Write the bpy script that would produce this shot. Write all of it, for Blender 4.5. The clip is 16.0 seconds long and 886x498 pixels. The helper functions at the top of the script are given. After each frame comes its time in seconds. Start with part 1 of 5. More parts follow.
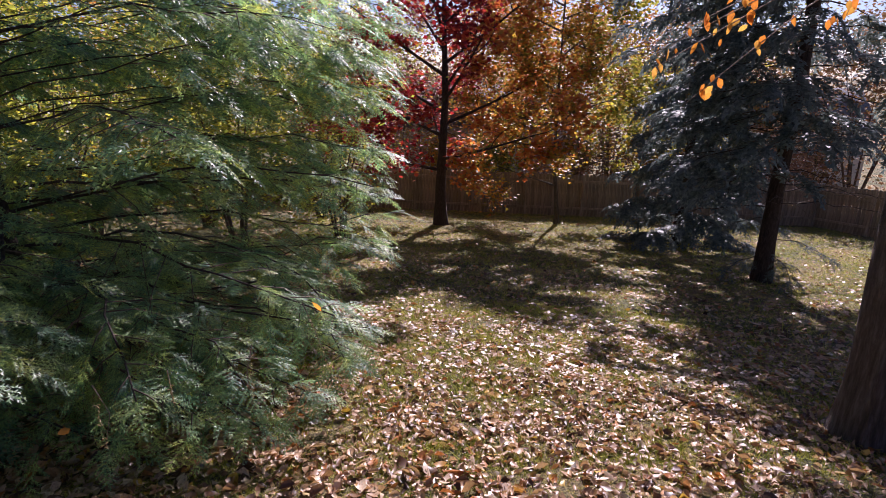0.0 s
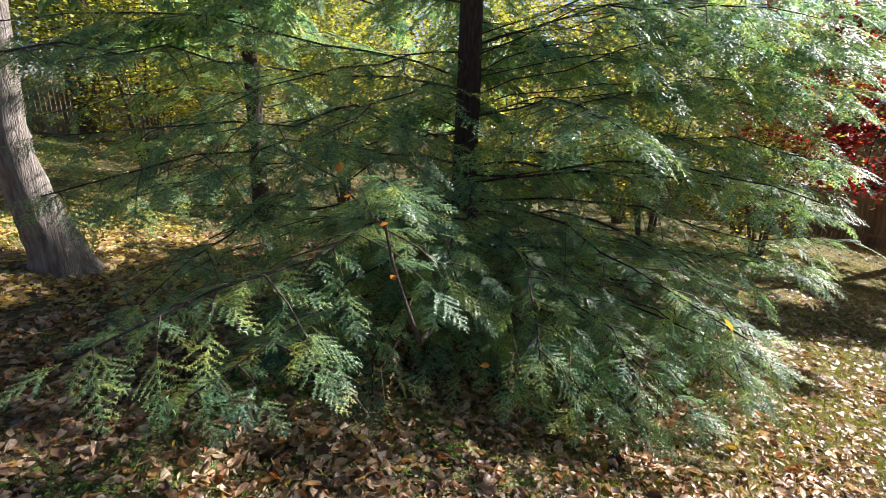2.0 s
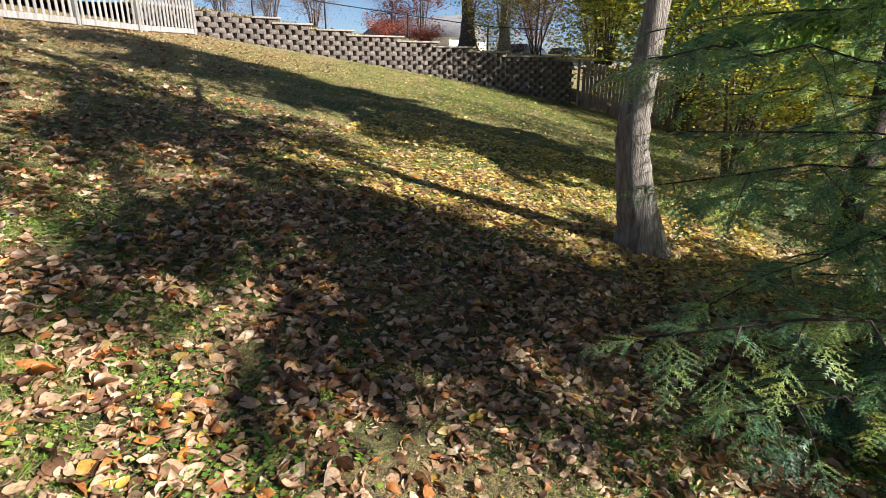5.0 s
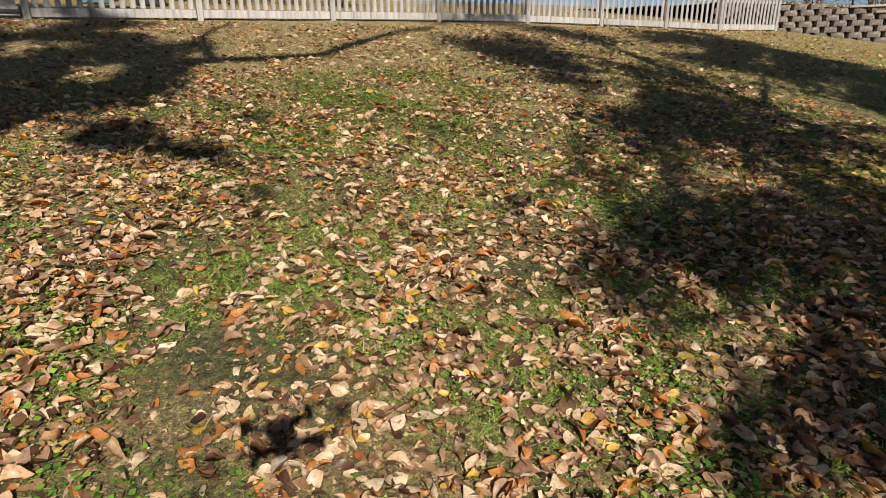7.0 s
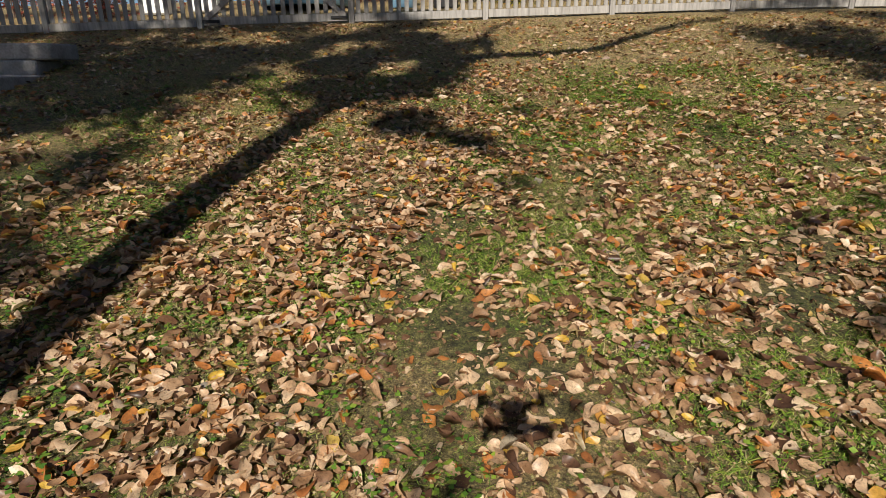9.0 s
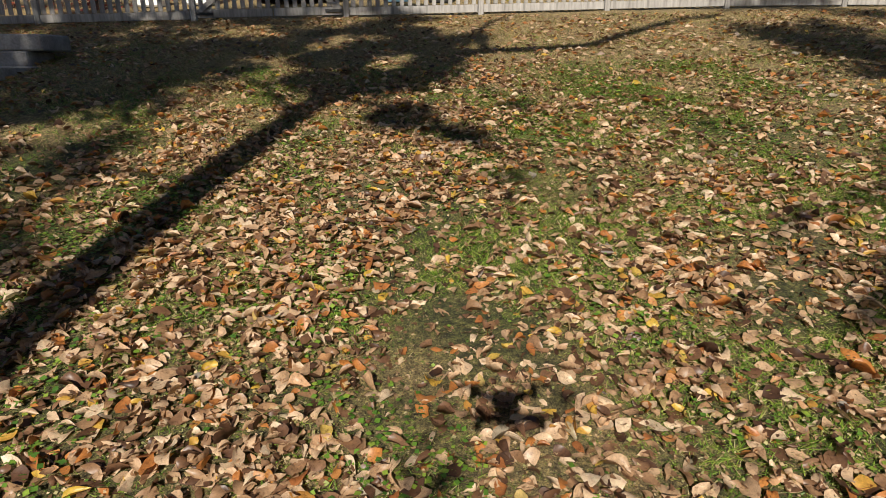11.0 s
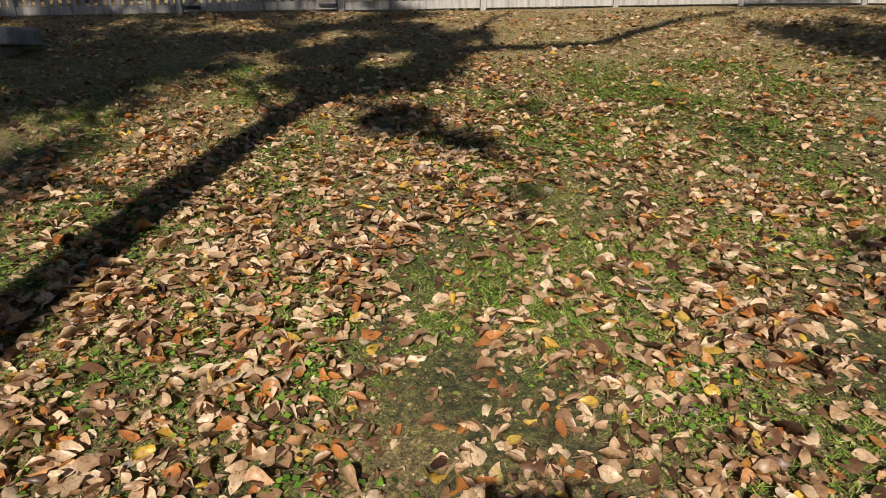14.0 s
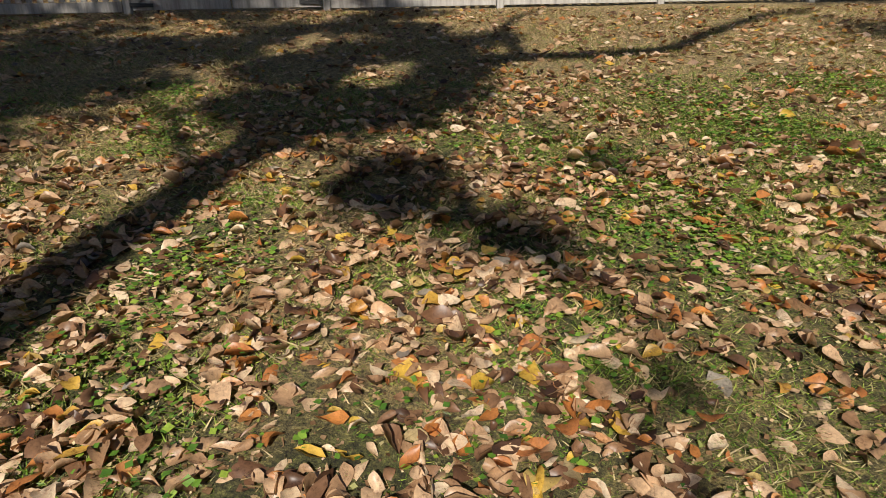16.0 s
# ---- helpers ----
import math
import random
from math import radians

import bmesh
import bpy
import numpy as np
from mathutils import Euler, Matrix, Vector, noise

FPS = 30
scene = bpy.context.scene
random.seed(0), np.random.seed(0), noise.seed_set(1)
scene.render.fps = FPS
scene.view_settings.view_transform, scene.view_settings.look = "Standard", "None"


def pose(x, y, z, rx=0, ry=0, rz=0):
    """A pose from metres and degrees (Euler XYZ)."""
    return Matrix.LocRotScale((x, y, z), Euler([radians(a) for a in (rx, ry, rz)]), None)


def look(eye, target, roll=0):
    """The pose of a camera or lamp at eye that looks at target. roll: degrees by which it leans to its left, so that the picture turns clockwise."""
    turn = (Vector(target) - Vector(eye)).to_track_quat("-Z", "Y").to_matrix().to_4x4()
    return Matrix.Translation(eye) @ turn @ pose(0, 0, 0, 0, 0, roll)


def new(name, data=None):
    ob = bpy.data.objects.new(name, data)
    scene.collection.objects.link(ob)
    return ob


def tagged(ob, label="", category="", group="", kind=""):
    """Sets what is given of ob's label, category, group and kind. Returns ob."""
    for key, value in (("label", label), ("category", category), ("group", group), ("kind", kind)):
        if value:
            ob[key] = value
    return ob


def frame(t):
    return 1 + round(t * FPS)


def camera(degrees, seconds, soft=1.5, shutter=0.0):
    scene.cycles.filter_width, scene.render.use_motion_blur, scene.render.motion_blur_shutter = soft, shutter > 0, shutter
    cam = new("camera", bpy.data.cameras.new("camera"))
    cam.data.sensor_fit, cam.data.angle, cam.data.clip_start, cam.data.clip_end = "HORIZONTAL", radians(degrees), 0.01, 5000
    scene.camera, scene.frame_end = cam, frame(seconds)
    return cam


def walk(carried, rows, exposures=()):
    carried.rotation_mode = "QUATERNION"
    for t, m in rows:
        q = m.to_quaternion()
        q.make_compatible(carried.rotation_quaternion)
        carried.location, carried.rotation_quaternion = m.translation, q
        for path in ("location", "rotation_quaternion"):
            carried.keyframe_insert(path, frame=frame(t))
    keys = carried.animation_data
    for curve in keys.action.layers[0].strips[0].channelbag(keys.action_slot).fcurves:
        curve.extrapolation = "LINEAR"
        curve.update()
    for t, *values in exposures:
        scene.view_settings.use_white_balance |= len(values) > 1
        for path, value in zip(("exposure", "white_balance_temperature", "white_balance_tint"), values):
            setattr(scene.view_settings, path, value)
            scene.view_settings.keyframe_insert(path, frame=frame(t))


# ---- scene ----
import colorsys

cam = camera(77.1, 16.0, 0.45)
PATH = [
    (0, (-0.119, -0.341, 1.730), (0.119, -2.229, 1.116), 0.24),
    (0.5, (-0.102, -0.326, 1.728), (0.449, -2.148, 1.112), 0.12),
    (1, (-0.070, -0.348, 1.703), (0.786, -2.049, 1.093), -0.05),
    (1.5, (-0.031, -0.327, 1.684), (1.123, -1.844, 1.076), -0.08),
    (2, (0.001, -0.291, 1.682), (1.422, -1.559, 1.074), -0.00),
    (2.5, (0.018, -0.277, 1.675), (1.605, -1.333, 1.068), 0.04),
    (3, (0.024, -0.251, 1.672), (1.703, -1.150, 1.063), 0.10),
    (3.2, (0.029, -0.245, 1.668), (1.749, -1.067, 1.060), 0.06),
    (5.3, (0.106, -0.084, 1.706), (1.893, 0.572, 1.095), 0.05),
    (5.5, (0.106, -0.069, 1.709), (1.830, 0.741, 1.099), 0.11),
    (6, (0.096, -0.039, 1.717), (1.596, 1.133, 1.105), -0.03),
    (6.5, (0.069, -0.031, 1.720), (1.270, 1.446, 1.107), -0.15),
    (7, (0.042, -0.011, 1.724), (0.873, 1.701, 1.109), -0.28),
    (7.5, (0.015, 0.012, 1.729), (0.429, 1.870, 1.116), -0.44),
    (8, (0.003, 0.026, 1.743), (0.091, 1.927, 1.128), -0.50),
    (8.5, (0.014, 0.023, 1.726), (0.005, 1.926, 1.110), -0.57),
    (9, (0.000, 0.000, 1.710), (0.000, 1.901, 1.088), -0.42),
    (11.5, (0.003, -0.024, 1.686), (0.025, 1.872, 1.050), 0.08),
    (12, (0.002, -0.046, 1.672), (0.025, 1.850, 1.036), 0.14),
    (12.5, (0.010, -0.044, 1.680), (0.033, 1.851, 1.042), 0.20),
    (13, (0.010, 0.031, 1.687), (0.035, 1.926, 1.047), 0.30),
    (13.5, (-0.004, 0.232, 1.681), (0.024, 2.127, 1.042), 0.36),
    (14, (-0.020, 0.541, 1.688), (0.010, 2.436, 1.048), 0.45),
    (14.5, (-0.040, 0.937, 1.692), (-0.010, 2.832, 1.053), 0.37),
    (15, (-0.062, 1.427, 1.703), (-0.030, 3.321, 1.061), 0.32),
    (15.5, (-0.084, 1.940, 1.733), (-0.056, 3.833, 1.088), 0.06),
    (16, (-0.127, 2.513, 1.796), (-0.097, 4.409, 1.160), 0.29),
]
EXPOSURES = [(0.0, 0.9, 5800, 38), (0.6, 0.95, 5800, 33), (1.5, 1.25, 5850, 23), (2.2, 1.5, 5900, 15), (3.2, 1.54, 5950, 12), (5.5, 1.1, 6050, 11), (7.0, 0.63, 6350, 10), (9.0, 0.36, 6450, 10), (16.0, 0.45, 6450, 10)]
walk(cam, [(t, look(eye, target, roll)) for t, eye, target, roll in PATH], EXPOSURES)

# ---- daylight ----
SUN_AZ, SUN_EL = radians(188.3), radians(34.45)
SUN_WAY = Vector((math.sin(SUN_AZ) * math.cos(SUN_EL), math.cos(SUN_AZ) * math.cos(SUN_EL), math.sin(SUN_EL)))
world = bpy.data.worlds.new("autumn_sky")
scene.world = world
world.use_nodes = True
wt = world.node_tree
wt.nodes.clear()
sky = wt.nodes.new("ShaderNodeTexSky")
sky.sky_type, sky.sun_disc = "NISHITA", False
sky.sun_elevation, sky.sun_rotation = SUN_EL, SUN_AZ
sky.air_density, sky.dust_density, sky.ozone_density = 0.75, 0.35, 2.5
bg = wt.nodes.new("ShaderNodeBackground")
bg.inputs["Strength"].default_value = 0.05
wo = wt.nodes.new("ShaderNodeOutputWorld")
wt.links.new(sky.outputs[0], bg.inputs[0])
wt.links.new(bg.outputs[0], wo.inputs[0])
sun_data = bpy.data.lights.new("sun", "SUN")
sun_data.energy, sun_data.angle, sun_data.color = 5.0, radians(0.55), (1.0, 0.93, 0.82)
sun = new("sun", sun_data)
sun.matrix_world = look(SUN_WAY * 60, (0, 0, 0))

# ---- materials ----


def nodes_of(name):
    m = bpy.data.materials.new(name)
    m.use_nodes = True
    t = m.node_tree
    t.nodes.clear()
    out = t.nodes.new("ShaderNodeOutputMaterial")
    return m, t, out


def add(t, kind, **values):
    n = t.nodes.new(kind)
    for k, v in values.items():
        n.inputs[k].default_value = v
    return n


def ramp(t, source, stops):
    r = t.nodes.new("ShaderNodeValToRGB")
    e = r.color_ramp.elements
    while len(e) < len(stops):
        e.new(0.5)
    for k, (at, c) in enumerate(stops):
        e[k].position, e[k].color = at, (*c, 1)
    t.links.new(source, r.inputs[0])
    return r.outputs[0]


def mixed(t, kind, fac, a, b):
    m = t.nodes.new("ShaderNodeMix")
    m.data_type, m.blend_type = "RGBA", kind
    for sock, v in ((m.inputs[0], fac), (m.inputs[6], a), (m.inputs[7], b)):
        if isinstance(v, (int, float)):
            sock.default_value = v
        elif isinstance(v, tuple):
            sock.default_value = (*v, 1)
        else:
            t.links.new(v, sock)
    return m.outputs[2]


def noise_of(t, scale, detail=4.0, rough=0.55, stretch=None):
    n = add(t, "ShaderNodeTexNoise", Scale=scale, Detail=detail, Roughness=rough)
    c = t.nodes.new("ShaderNodeTexCoord")
    if stretch:
        m = t.nodes.new("ShaderNodeMapping")
        m.inputs["Scale"].default_value = stretch
        t.links.new(c.outputs["Object"], m.inputs[0])
        t.links.new(m.outputs[0], n.inputs["Vector"])
    else:
        t.links.new(c.outputs["Object"], n.inputs["Vector"])
    return n.outputs[0]


def bumped(t, shader, height, strength, distance=0.01):
    b = add(t, "ShaderNodeBump", Strength=strength, Distance=distance)
    t.links.new(height, b.inputs["Height"])
    t.links.new(b.outputs[0], shader.inputs["Normal"])


def solid(name, stops, scale=8.0, rough=0.8, metal=0.0, bump=0.4, stretch=None, fine=60.0, vary=0.0, depth=0.01):
    """A rough surface with broad stains and fine grain."""
    m, t, out = nodes_of(name)
    p = add(t, "ShaderNodeBsdfPrincipled", Roughness=rough, Metallic=metal)
    broad = noise_of(t, scale, 5, 0.6, stretch)
    colour = ramp(t, broad, stops)
    grain = noise_of(t, fine, 3, 0.6, stretch)
    colour = mixed(t, "OVERLAY", 0.35, colour, grain)
    if vary:
        info = t.nodes.new("ShaderNodeObjectInfo")
        tone = ramp(t, info.outputs["Random"], [(0.0, (1 - vary,) * 3), (1.0, (1 + vary * 0.4,) * 3)])
        colour = mixed(t, "MULTIPLY", 1.0, colour, tone)
    t.links.new(colour, p.inputs["Base Color"])
    bumped(t, p, grain, bump, depth)
    t.links.new(p.outputs[0], out.inputs[0])
    return m


def leafy(name, stops, through_light=0.4, rough=0.55, patch=0.0, spots=False):
    """Leaves that differ one from another and let light through."""
    m, t, out = nodes_of(name)
    g = t.nodes.new("ShaderNodeNewGeometry")
    colour = ramp(t, g.outputs["Random Per Island"], stops)
    blotch = noise_of(t, 70, 5, 0.75)
    colour = mixed(t, "OVERLAY", 0.7, colour, blotch)
    if spots:
        mark = ramp(t, noise_of(t, 45, 6, 0.8), [(0.34, (0.45, 0.38, 0.34)), (0.47, (1.0, 1.0, 1.0)), (0.66, (1.12, 1.1, 1.06))])
        colour = mixed(t, "MULTIPLY", 1.0, colour, mark)
    if patch:
        broad = ramp(t, noise_of(t, patch, 2), [(0.35, (0.65, 0.65, 0.65)), (0.65, (1.15, 1.15, 1.15))])
        colour = mixed(t, "MULTIPLY", 1.0, colour, broad)
    p = add(t, "ShaderNodeBsdfPrincipled", Roughness=rough)
    s = t.nodes.new("ShaderNodeBsdfTranslucent")
    mix = add(t, "ShaderNodeMixShader", Fac=through_light)
    t.links.new(colour, p.inputs["Base Color"])
    t.links.new(mixed(t, "MULTIPLY", 1.0, colour, (1.12, 1.08, 0.75)) if spots else colour, s.inputs["Color"])
    t.links.new(p.outputs[0], mix.inputs[1])
    t.links.new(s.outputs[0], mix.inputs[2])
    t.links.new(mix.outputs[0], out.inputs[0])
    return m


def needled(name, stops, through_light, rough):
    """Glossy needles whose colour changes from spray to spray, and a little from needle to needle."""
    m, t, out = nodes_of(name)
    g = t.nodes.new("ShaderNodeNewGeometry")
    colour = ramp(t, noise_of(t, 3.6, 3, 0.6), stops)
    single_tone = ramp(t, g.outputs["Random Per Island"], [(0.0, (0.5, 0.5, 0.55)), (0.55, (1.0, 1.0, 1.0)), (1.0, (1.6, 1.5, 1.3))])
    colour = mixed(t, "MULTIPLY", 1.0, colour, single_tone)
    p = add(t, "ShaderNodeBsdfPrincipled", Roughness=rough)
    s = t.nodes.new("ShaderNodeBsdfTranslucent")
    mix = add(t, "ShaderNodeMixShader", Fac=through_light)
    t.links.new(colour, p.inputs["Base Color"])
    t.links.new(mixed(t, "MULTIPLY", 1.0, colour, (1.25, 1.25, 1.0)), s.inputs["Color"])
    t.links.new(p.outputs[0], mix.inputs[1])
    t.links.new(s.outputs[0], mix.inputs[2])
    t.links.new(mix.outputs[0], out.inputs[0])
    return m


def ground_material():
    m, t, out = nodes_of("lawn_soil")
    p = add(t, "ShaderNodeBsdfPrincipled", Roughness=0.95)
    grass = ramp(t, noise_of(t, 14, 6, 0.7), [(0.3, (0.05, 0.05, 0.018)), (0.5, (0.13, 0.135, 0.04)), (0.7, (0.26, 0.24, 0.085))])
    straw = ramp(t, noise_of(t, 40, 5, 0.7), [(0.3, (0.20, 0.14, 0.065)), (0.55, (0.44, 0.33, 0.155)), (0.75, (0.64, 0.51, 0.27))])
    place = t.nodes.new("ShaderNodeNewGeometry")
    split = t.nodes.new("ShaderNodeSeparateXYZ")
    t.links.new(place.outputs["Position"], split.inputs[0])
    dry = t.nodes.new("ShaderNodeMapRange")
    dry.inputs[1].default_value, dry.inputs[2].default_value = 4.0, 10.5
    dry.inputs[3].default_value, dry.inputs[4].default_value = 0.0, 0.36
    t.links.new(split.outputs[1], dry.inputs[0])
    total = t.nodes.new("ShaderNodeMath")
    t.links.new(noise_of(t, 0.9, 5, 0.65), total.inputs[0])
    t.links.new(dry.outputs[0], total.inputs[1])
    where = ramp(t, total.outputs[0], [(0.44, (0, 0, 0)), (0.62, (1, 1, 1))])
    colour = mixed(t, "MIX", where, grass, straw)
    clod = ramp(t, noise_of(t, 26, 6, 0.75), [(0.36, (0.25, 0.22, 0.2)), (0.5, (0.8, 0.8, 0.8)), (0.62, (1.35, 1.3, 1.2))])
    colour = mixed(t, "MULTIPLY", 1.0, colour, clod)
    thatch = ramp(t, noise_of(t, 115, 5, 0.8), [(0.36, (0.22, 0.2, 0.18)), (0.5, (0.95, 0.95, 0.9)), (0.64, (1.7, 1.6, 1.35))])
    colour = mixed(t, "MULTIPLY", 1.0, colour, thatch)
    t.links.new(colour, p.inputs["Base Color"])
    bumped(t, p, noise_of(t, 80, 6, 0.75), 1.0, 0.04)
    t.links.new(p.outputs[0], out.inputs[0])
    return m


M_GROUND = ground_material()
M_TERRACE = solid("dry_bank", [(0.3, (0.12, 0.10, 0.03)), (0.5, (0.25, 0.22, 0.08)), (0.7, (0.40, 0.33, 0.16))], 1.2, 0.95, bump=0.9, fine=30, depth=0.03)
M_FALLEN = leafy("fallen_leaves", [(0.0, (0.06, 0.03, 0.018)), (0.14, (0.17, 0.085, 0.045)), (0.3, (0.31, 0.18, 0.095)), (0.46, (0.44, 0.28, 0.16)), (0.6, (0.55, 0.37, 0.225)), (0.72, (0.62, 0.45, 0.29)), (0.8, (0.66, 0.52, 0.36)), (0.86, (0.50, 0.20, 0.05)), (0.93, (0.36, 0.135, 0.045)), (0.97, (0.60, 0.40, 0.06)), (1.0, (0.28, 0.25, 0.22))], 0.28, 0.42, spots=True)
M_FALLEN_YELLOW = leafy("fallen_yellow_leaves", [(0.0, (0.30, 0.18, 0.05)), (0.35, (0.58, 0.42, 0.09)), (0.7, (0.76, 0.60, 0.14)), (1.0, (0.78, 0.68, 0.34))], 0.35, 0.4)
M_GRASS = leafy("grass_blades", [(0.0, (0.06, 0.13, 0.015)), (0.35, (0.14, 0.25, 0.025)), (0.65, (0.28, 0.38, 0.05)), (0.82, (0.40, 0.42, 0.10)), (0.92, (0.46, 0.40, 0.18)), (1.0, (0.60, 0.50, 0.28))], 0.35, 0.42)
# Yellower copy of M_GRASS, with sun glow through the blades painted in.
M_LITGRASS = leafy("sunlit_grass_blades", [(0.0, (0.16, 0.22, 0.02)), (0.35, (0.34, 0.38, 0.035)), (0.7, (0.52, 0.50, 0.07)), (1.0, (0.66, 0.56, 0.16))], 0.6, 0.45)
M_CRUMB = leafy("leaf_crumbs", [(0.0, (0.10, 0.05, 0.02)), (0.4, (0.30, 0.17, 0.08)), (0.7, (0.50, 0.34, 0.18)), (0.85, (0.62, 0.48, 0.28)), (1.0, (0.20, 0.26, 0.04))], 0.2, 0.6)
M_STRAW = leafy("dry_grass_blades", [(0.0, (0.24, 0.17, 0.06)), (0.5, (0.48, 0.36, 0.16)), (1.0, (0.66, 0.53, 0.30))], 0.3, 0.6)
M_CLOVER = leafy("ground_ivy", [(0.0, (0.06, 0.15, 0.02)), (0.5, (0.14, 0.27, 0.03)), (1.0, (0.30, 0.40, 0.05))], 0.3, 0.5)
M_NEEDLE = needled("hemlock_needles", [(0.28, (0.085, 0.19, 0.13)), (0.42, (0.17, 0.32, 0.18)), (0.52, (0.27, 0.42, 0.19)), (0.61, (0.42, 0.54, 0.18)), (0.69, (0.58, 0.60, 0.15)), (0.78, (0.60, 0.48, 0.11))], 0.62, 0.4)
M_SPRUCE = leafy("spruce_needles", [(0.0, (0.07, 0.095, 0.09)), (0.6, (0.15, 0.19, 0.17)), (1.0, (0.24, 0.29, 0.25))], 0.42, 0.5)
M_RED = leafy("red_maple_leaves", [(0.0, (0.16, 0.012, 0.02)), (0.4, (0.36, 0.025, 0.03)), (0.75, (0.52, 0.06, 0.035)), (1.0, (0.62, 0.16, 0.04))], 0.5, 0.5)
M_ORANGE = leafy("orange_maple_leaves", [(0.0, (0.42, 0.11, 0.035)), (0.4, (0.68, 0.21, 0.04)), (0.75, (0.72, 0.32, 0.055)), (1.0, (0.60, 0.38, 0.07))], 0.6, 0.5)
M_AMBER = leafy("amber_leaves", [(0.0, (0.16, 0.15, 0.03)), (0.35, (0.40, 0.29, 0.035)), (0.6, (0.66, 0.42, 0.04)), (0.8, (0.68, 0.27, 0.035)), (1.0, (0.45, 0.13, 0.035))], 0.6, 0.5)
M_YELLOW = leafy("yellow_green_leaves", [(0.0, (0.12, 0.15, 0.02)), (0.4, (0.30, 0.30, 0.03)), (0.8, (0.58, 0.50, 0.05)), (1.0, (0.50, 0.28, 0.03))], 0.6, 0.5)
M_HONEY = leafy("olive_shrub_leaves", [(0.0, (0.07, 0.09, 0.015)), (0.3, (0.20, 0.24, 0.03)), (0.65, (0.46, 0.48, 0.055)), (0.92, (0.66, 0.58, 0.07)), (1.0, (0.55, 0.34, 0.045))], 0.62, 0.45)
M_HANG = leafy("hanging_orange_leaves", [(0.0, (0.46, 0.14, 0.02)), (0.5, (0.70, 0.28, 0.03)), (1.0, (0.66, 0.36, 0.06))], 0.6, 0.45)
M_FAR = leafy("far_woods_leaves", [(0.0, (0.16, 0.09, 0.05)), (0.4, (0.32, 0.20, 0.09)), (0.7, (0.42, 0.20, 0.09)), (1.0, (0.34, 0.30, 0.10))], 0.3, 0.7)
M_REDBUSH = leafy("red_bush_leaves", [(0.0, (0.22, 0.04, 0.03)), (0.6, (0.42, 0.10, 0.06)), (1.0, (0.48, 0.22, 0.12))], 0.4, 0.6)
M_TAN = leafy("tan_shrub_leaves", [(0.0, (0.22, 0.11, 0.08)), (0.6, (0.40, 0.22, 0.14)), (1.0, (0.52, 0.34, 0.20))], 0.35, 0.7)
M_BARK = solid("grey_brown_bark", [(0.3, (0.05, 0.038, 0.03)), (0.5, (0.11, 0.085, 0.07)), (0.7, (0.20, 0.165, 0.14))], 9, 0.92, bump=1.0, stretch=(3, 3, 0.5), fine=26, depth=0.05)
M_PALEBARK = solid("pale_bark", [(0.3, (0.13, 0.105, 0.085)), (0.5, (0.32, 0.27, 0.22)), (0.7, (0.52, 0.46, 0.40))], 7, 0.9, bump=1.0, stretch=(3, 3, 0.4), fine=30, depth=0.05)
M_DARKBARK = solid("dark_reddish_bark", [(0.3, (0.025, 0.016, 0.013)), (0.5, (0.06, 0.038, 0.03)), (0.7, (0.11, 0.075, 0.06))], 12, 0.92, bump=1.0, stretch=(3, 3, 0.7), fine=40, depth=0.04)
M_TWIG = solid("twigs", [(0.3, (0.06, 0.04, 0.03)), (0.7, (0.16, 0.11, 0.08))], 20, 0.9)
M_STEM = solid("pale_dead_wood", [(0.3, (0.18, 0.12, 0.085)), (0.7, (0.42, 0.33, 0.26))], 30, 0.85)
M_PICKET = solid("weathered_grey_wood", [(0.3, (0.20, 0.185, 0.17)), (0.5, (0.31, 0.29, 0.265)), (0.7, (0.41, 0.385, 0.355))], 5, 0.85, bump=0.5, stretch=(4, 4, 0.4), fine=50, vary=0.22)
M_BOARD = solid("brown_fence_boards", [(0.3, (0.19, 0.14, 0.10)), (0.5, (0.32, 0.245, 0.175)), (0.7, (0.44, 0.35, 0.26))], 4, 0.9, bump=0.5, stretch=(4, 4, 0.3), fine=45, vary=0.3)
M_BLOCK = solid("split_face_concrete", [(0.3, (0.10, 0.08, 0.068)), (0.5, (0.18, 0.148, 0.125)), (0.7, (0.28, 0.235, 0.20))], 9, 0.95, bump=1.0, fine=40, vary=0.3, depth=0.03)
M_CAP = solid("cap_stone", [(0.3, (0.30, 0.26, 0.22)), (0.7, (0.45, 0.40, 0.34))], 6, 0.92, bump=0.8, fine=40, vary=0.2)
M_BACK = solid("gravel_backing", [(0.3, (0.03, 0.027, 0.025)), (0.7, (0.08, 0.07, 0.06))], 12, 1.0)
M_STONE = solid("grey_step_stone", [(0.3, (0.20, 0.19, 0.185)), (0.5, (0.30, 0.285, 0.27)), (0.7, (0.42, 0.40, 0.38))], 5, 0.9, bump=0.8, fine=40, vary=0.15)
M_IRON = solid("black_iron", [(0.3, (0.012, 0.012, 0.013)), (0.7, (0.03, 0.03, 0.03))], 20, 0.5, 0.6)
M_SIDING = solid("white_siding", [(0.3, (0.62, 0.62, 0.60)), (0.7, (0.76, 0.75, 0.72))], 3, 0.7, bump=0.2)
M_ROOF = solid("grey_shingles", [(0.3, (0.10, 0.10, 0.11)), (0.7, (0.22, 0.21, 0.21))], 6, 0.9)
M_BLUE = solid("blue_plastic", [(0.3, (0.09, 0.18, 0.27)), (0.7, (0.18, 0.31, 0.42))], 4, 0.5, bump=0.2)
M_CARPAINT = solid("pale_blue_paint", [(0.3, (0.13, 0.17, 0.21)), (0.7, (0.18, 0.22, 0.26))], 2, 0.25, 0.3, bump=0.0)
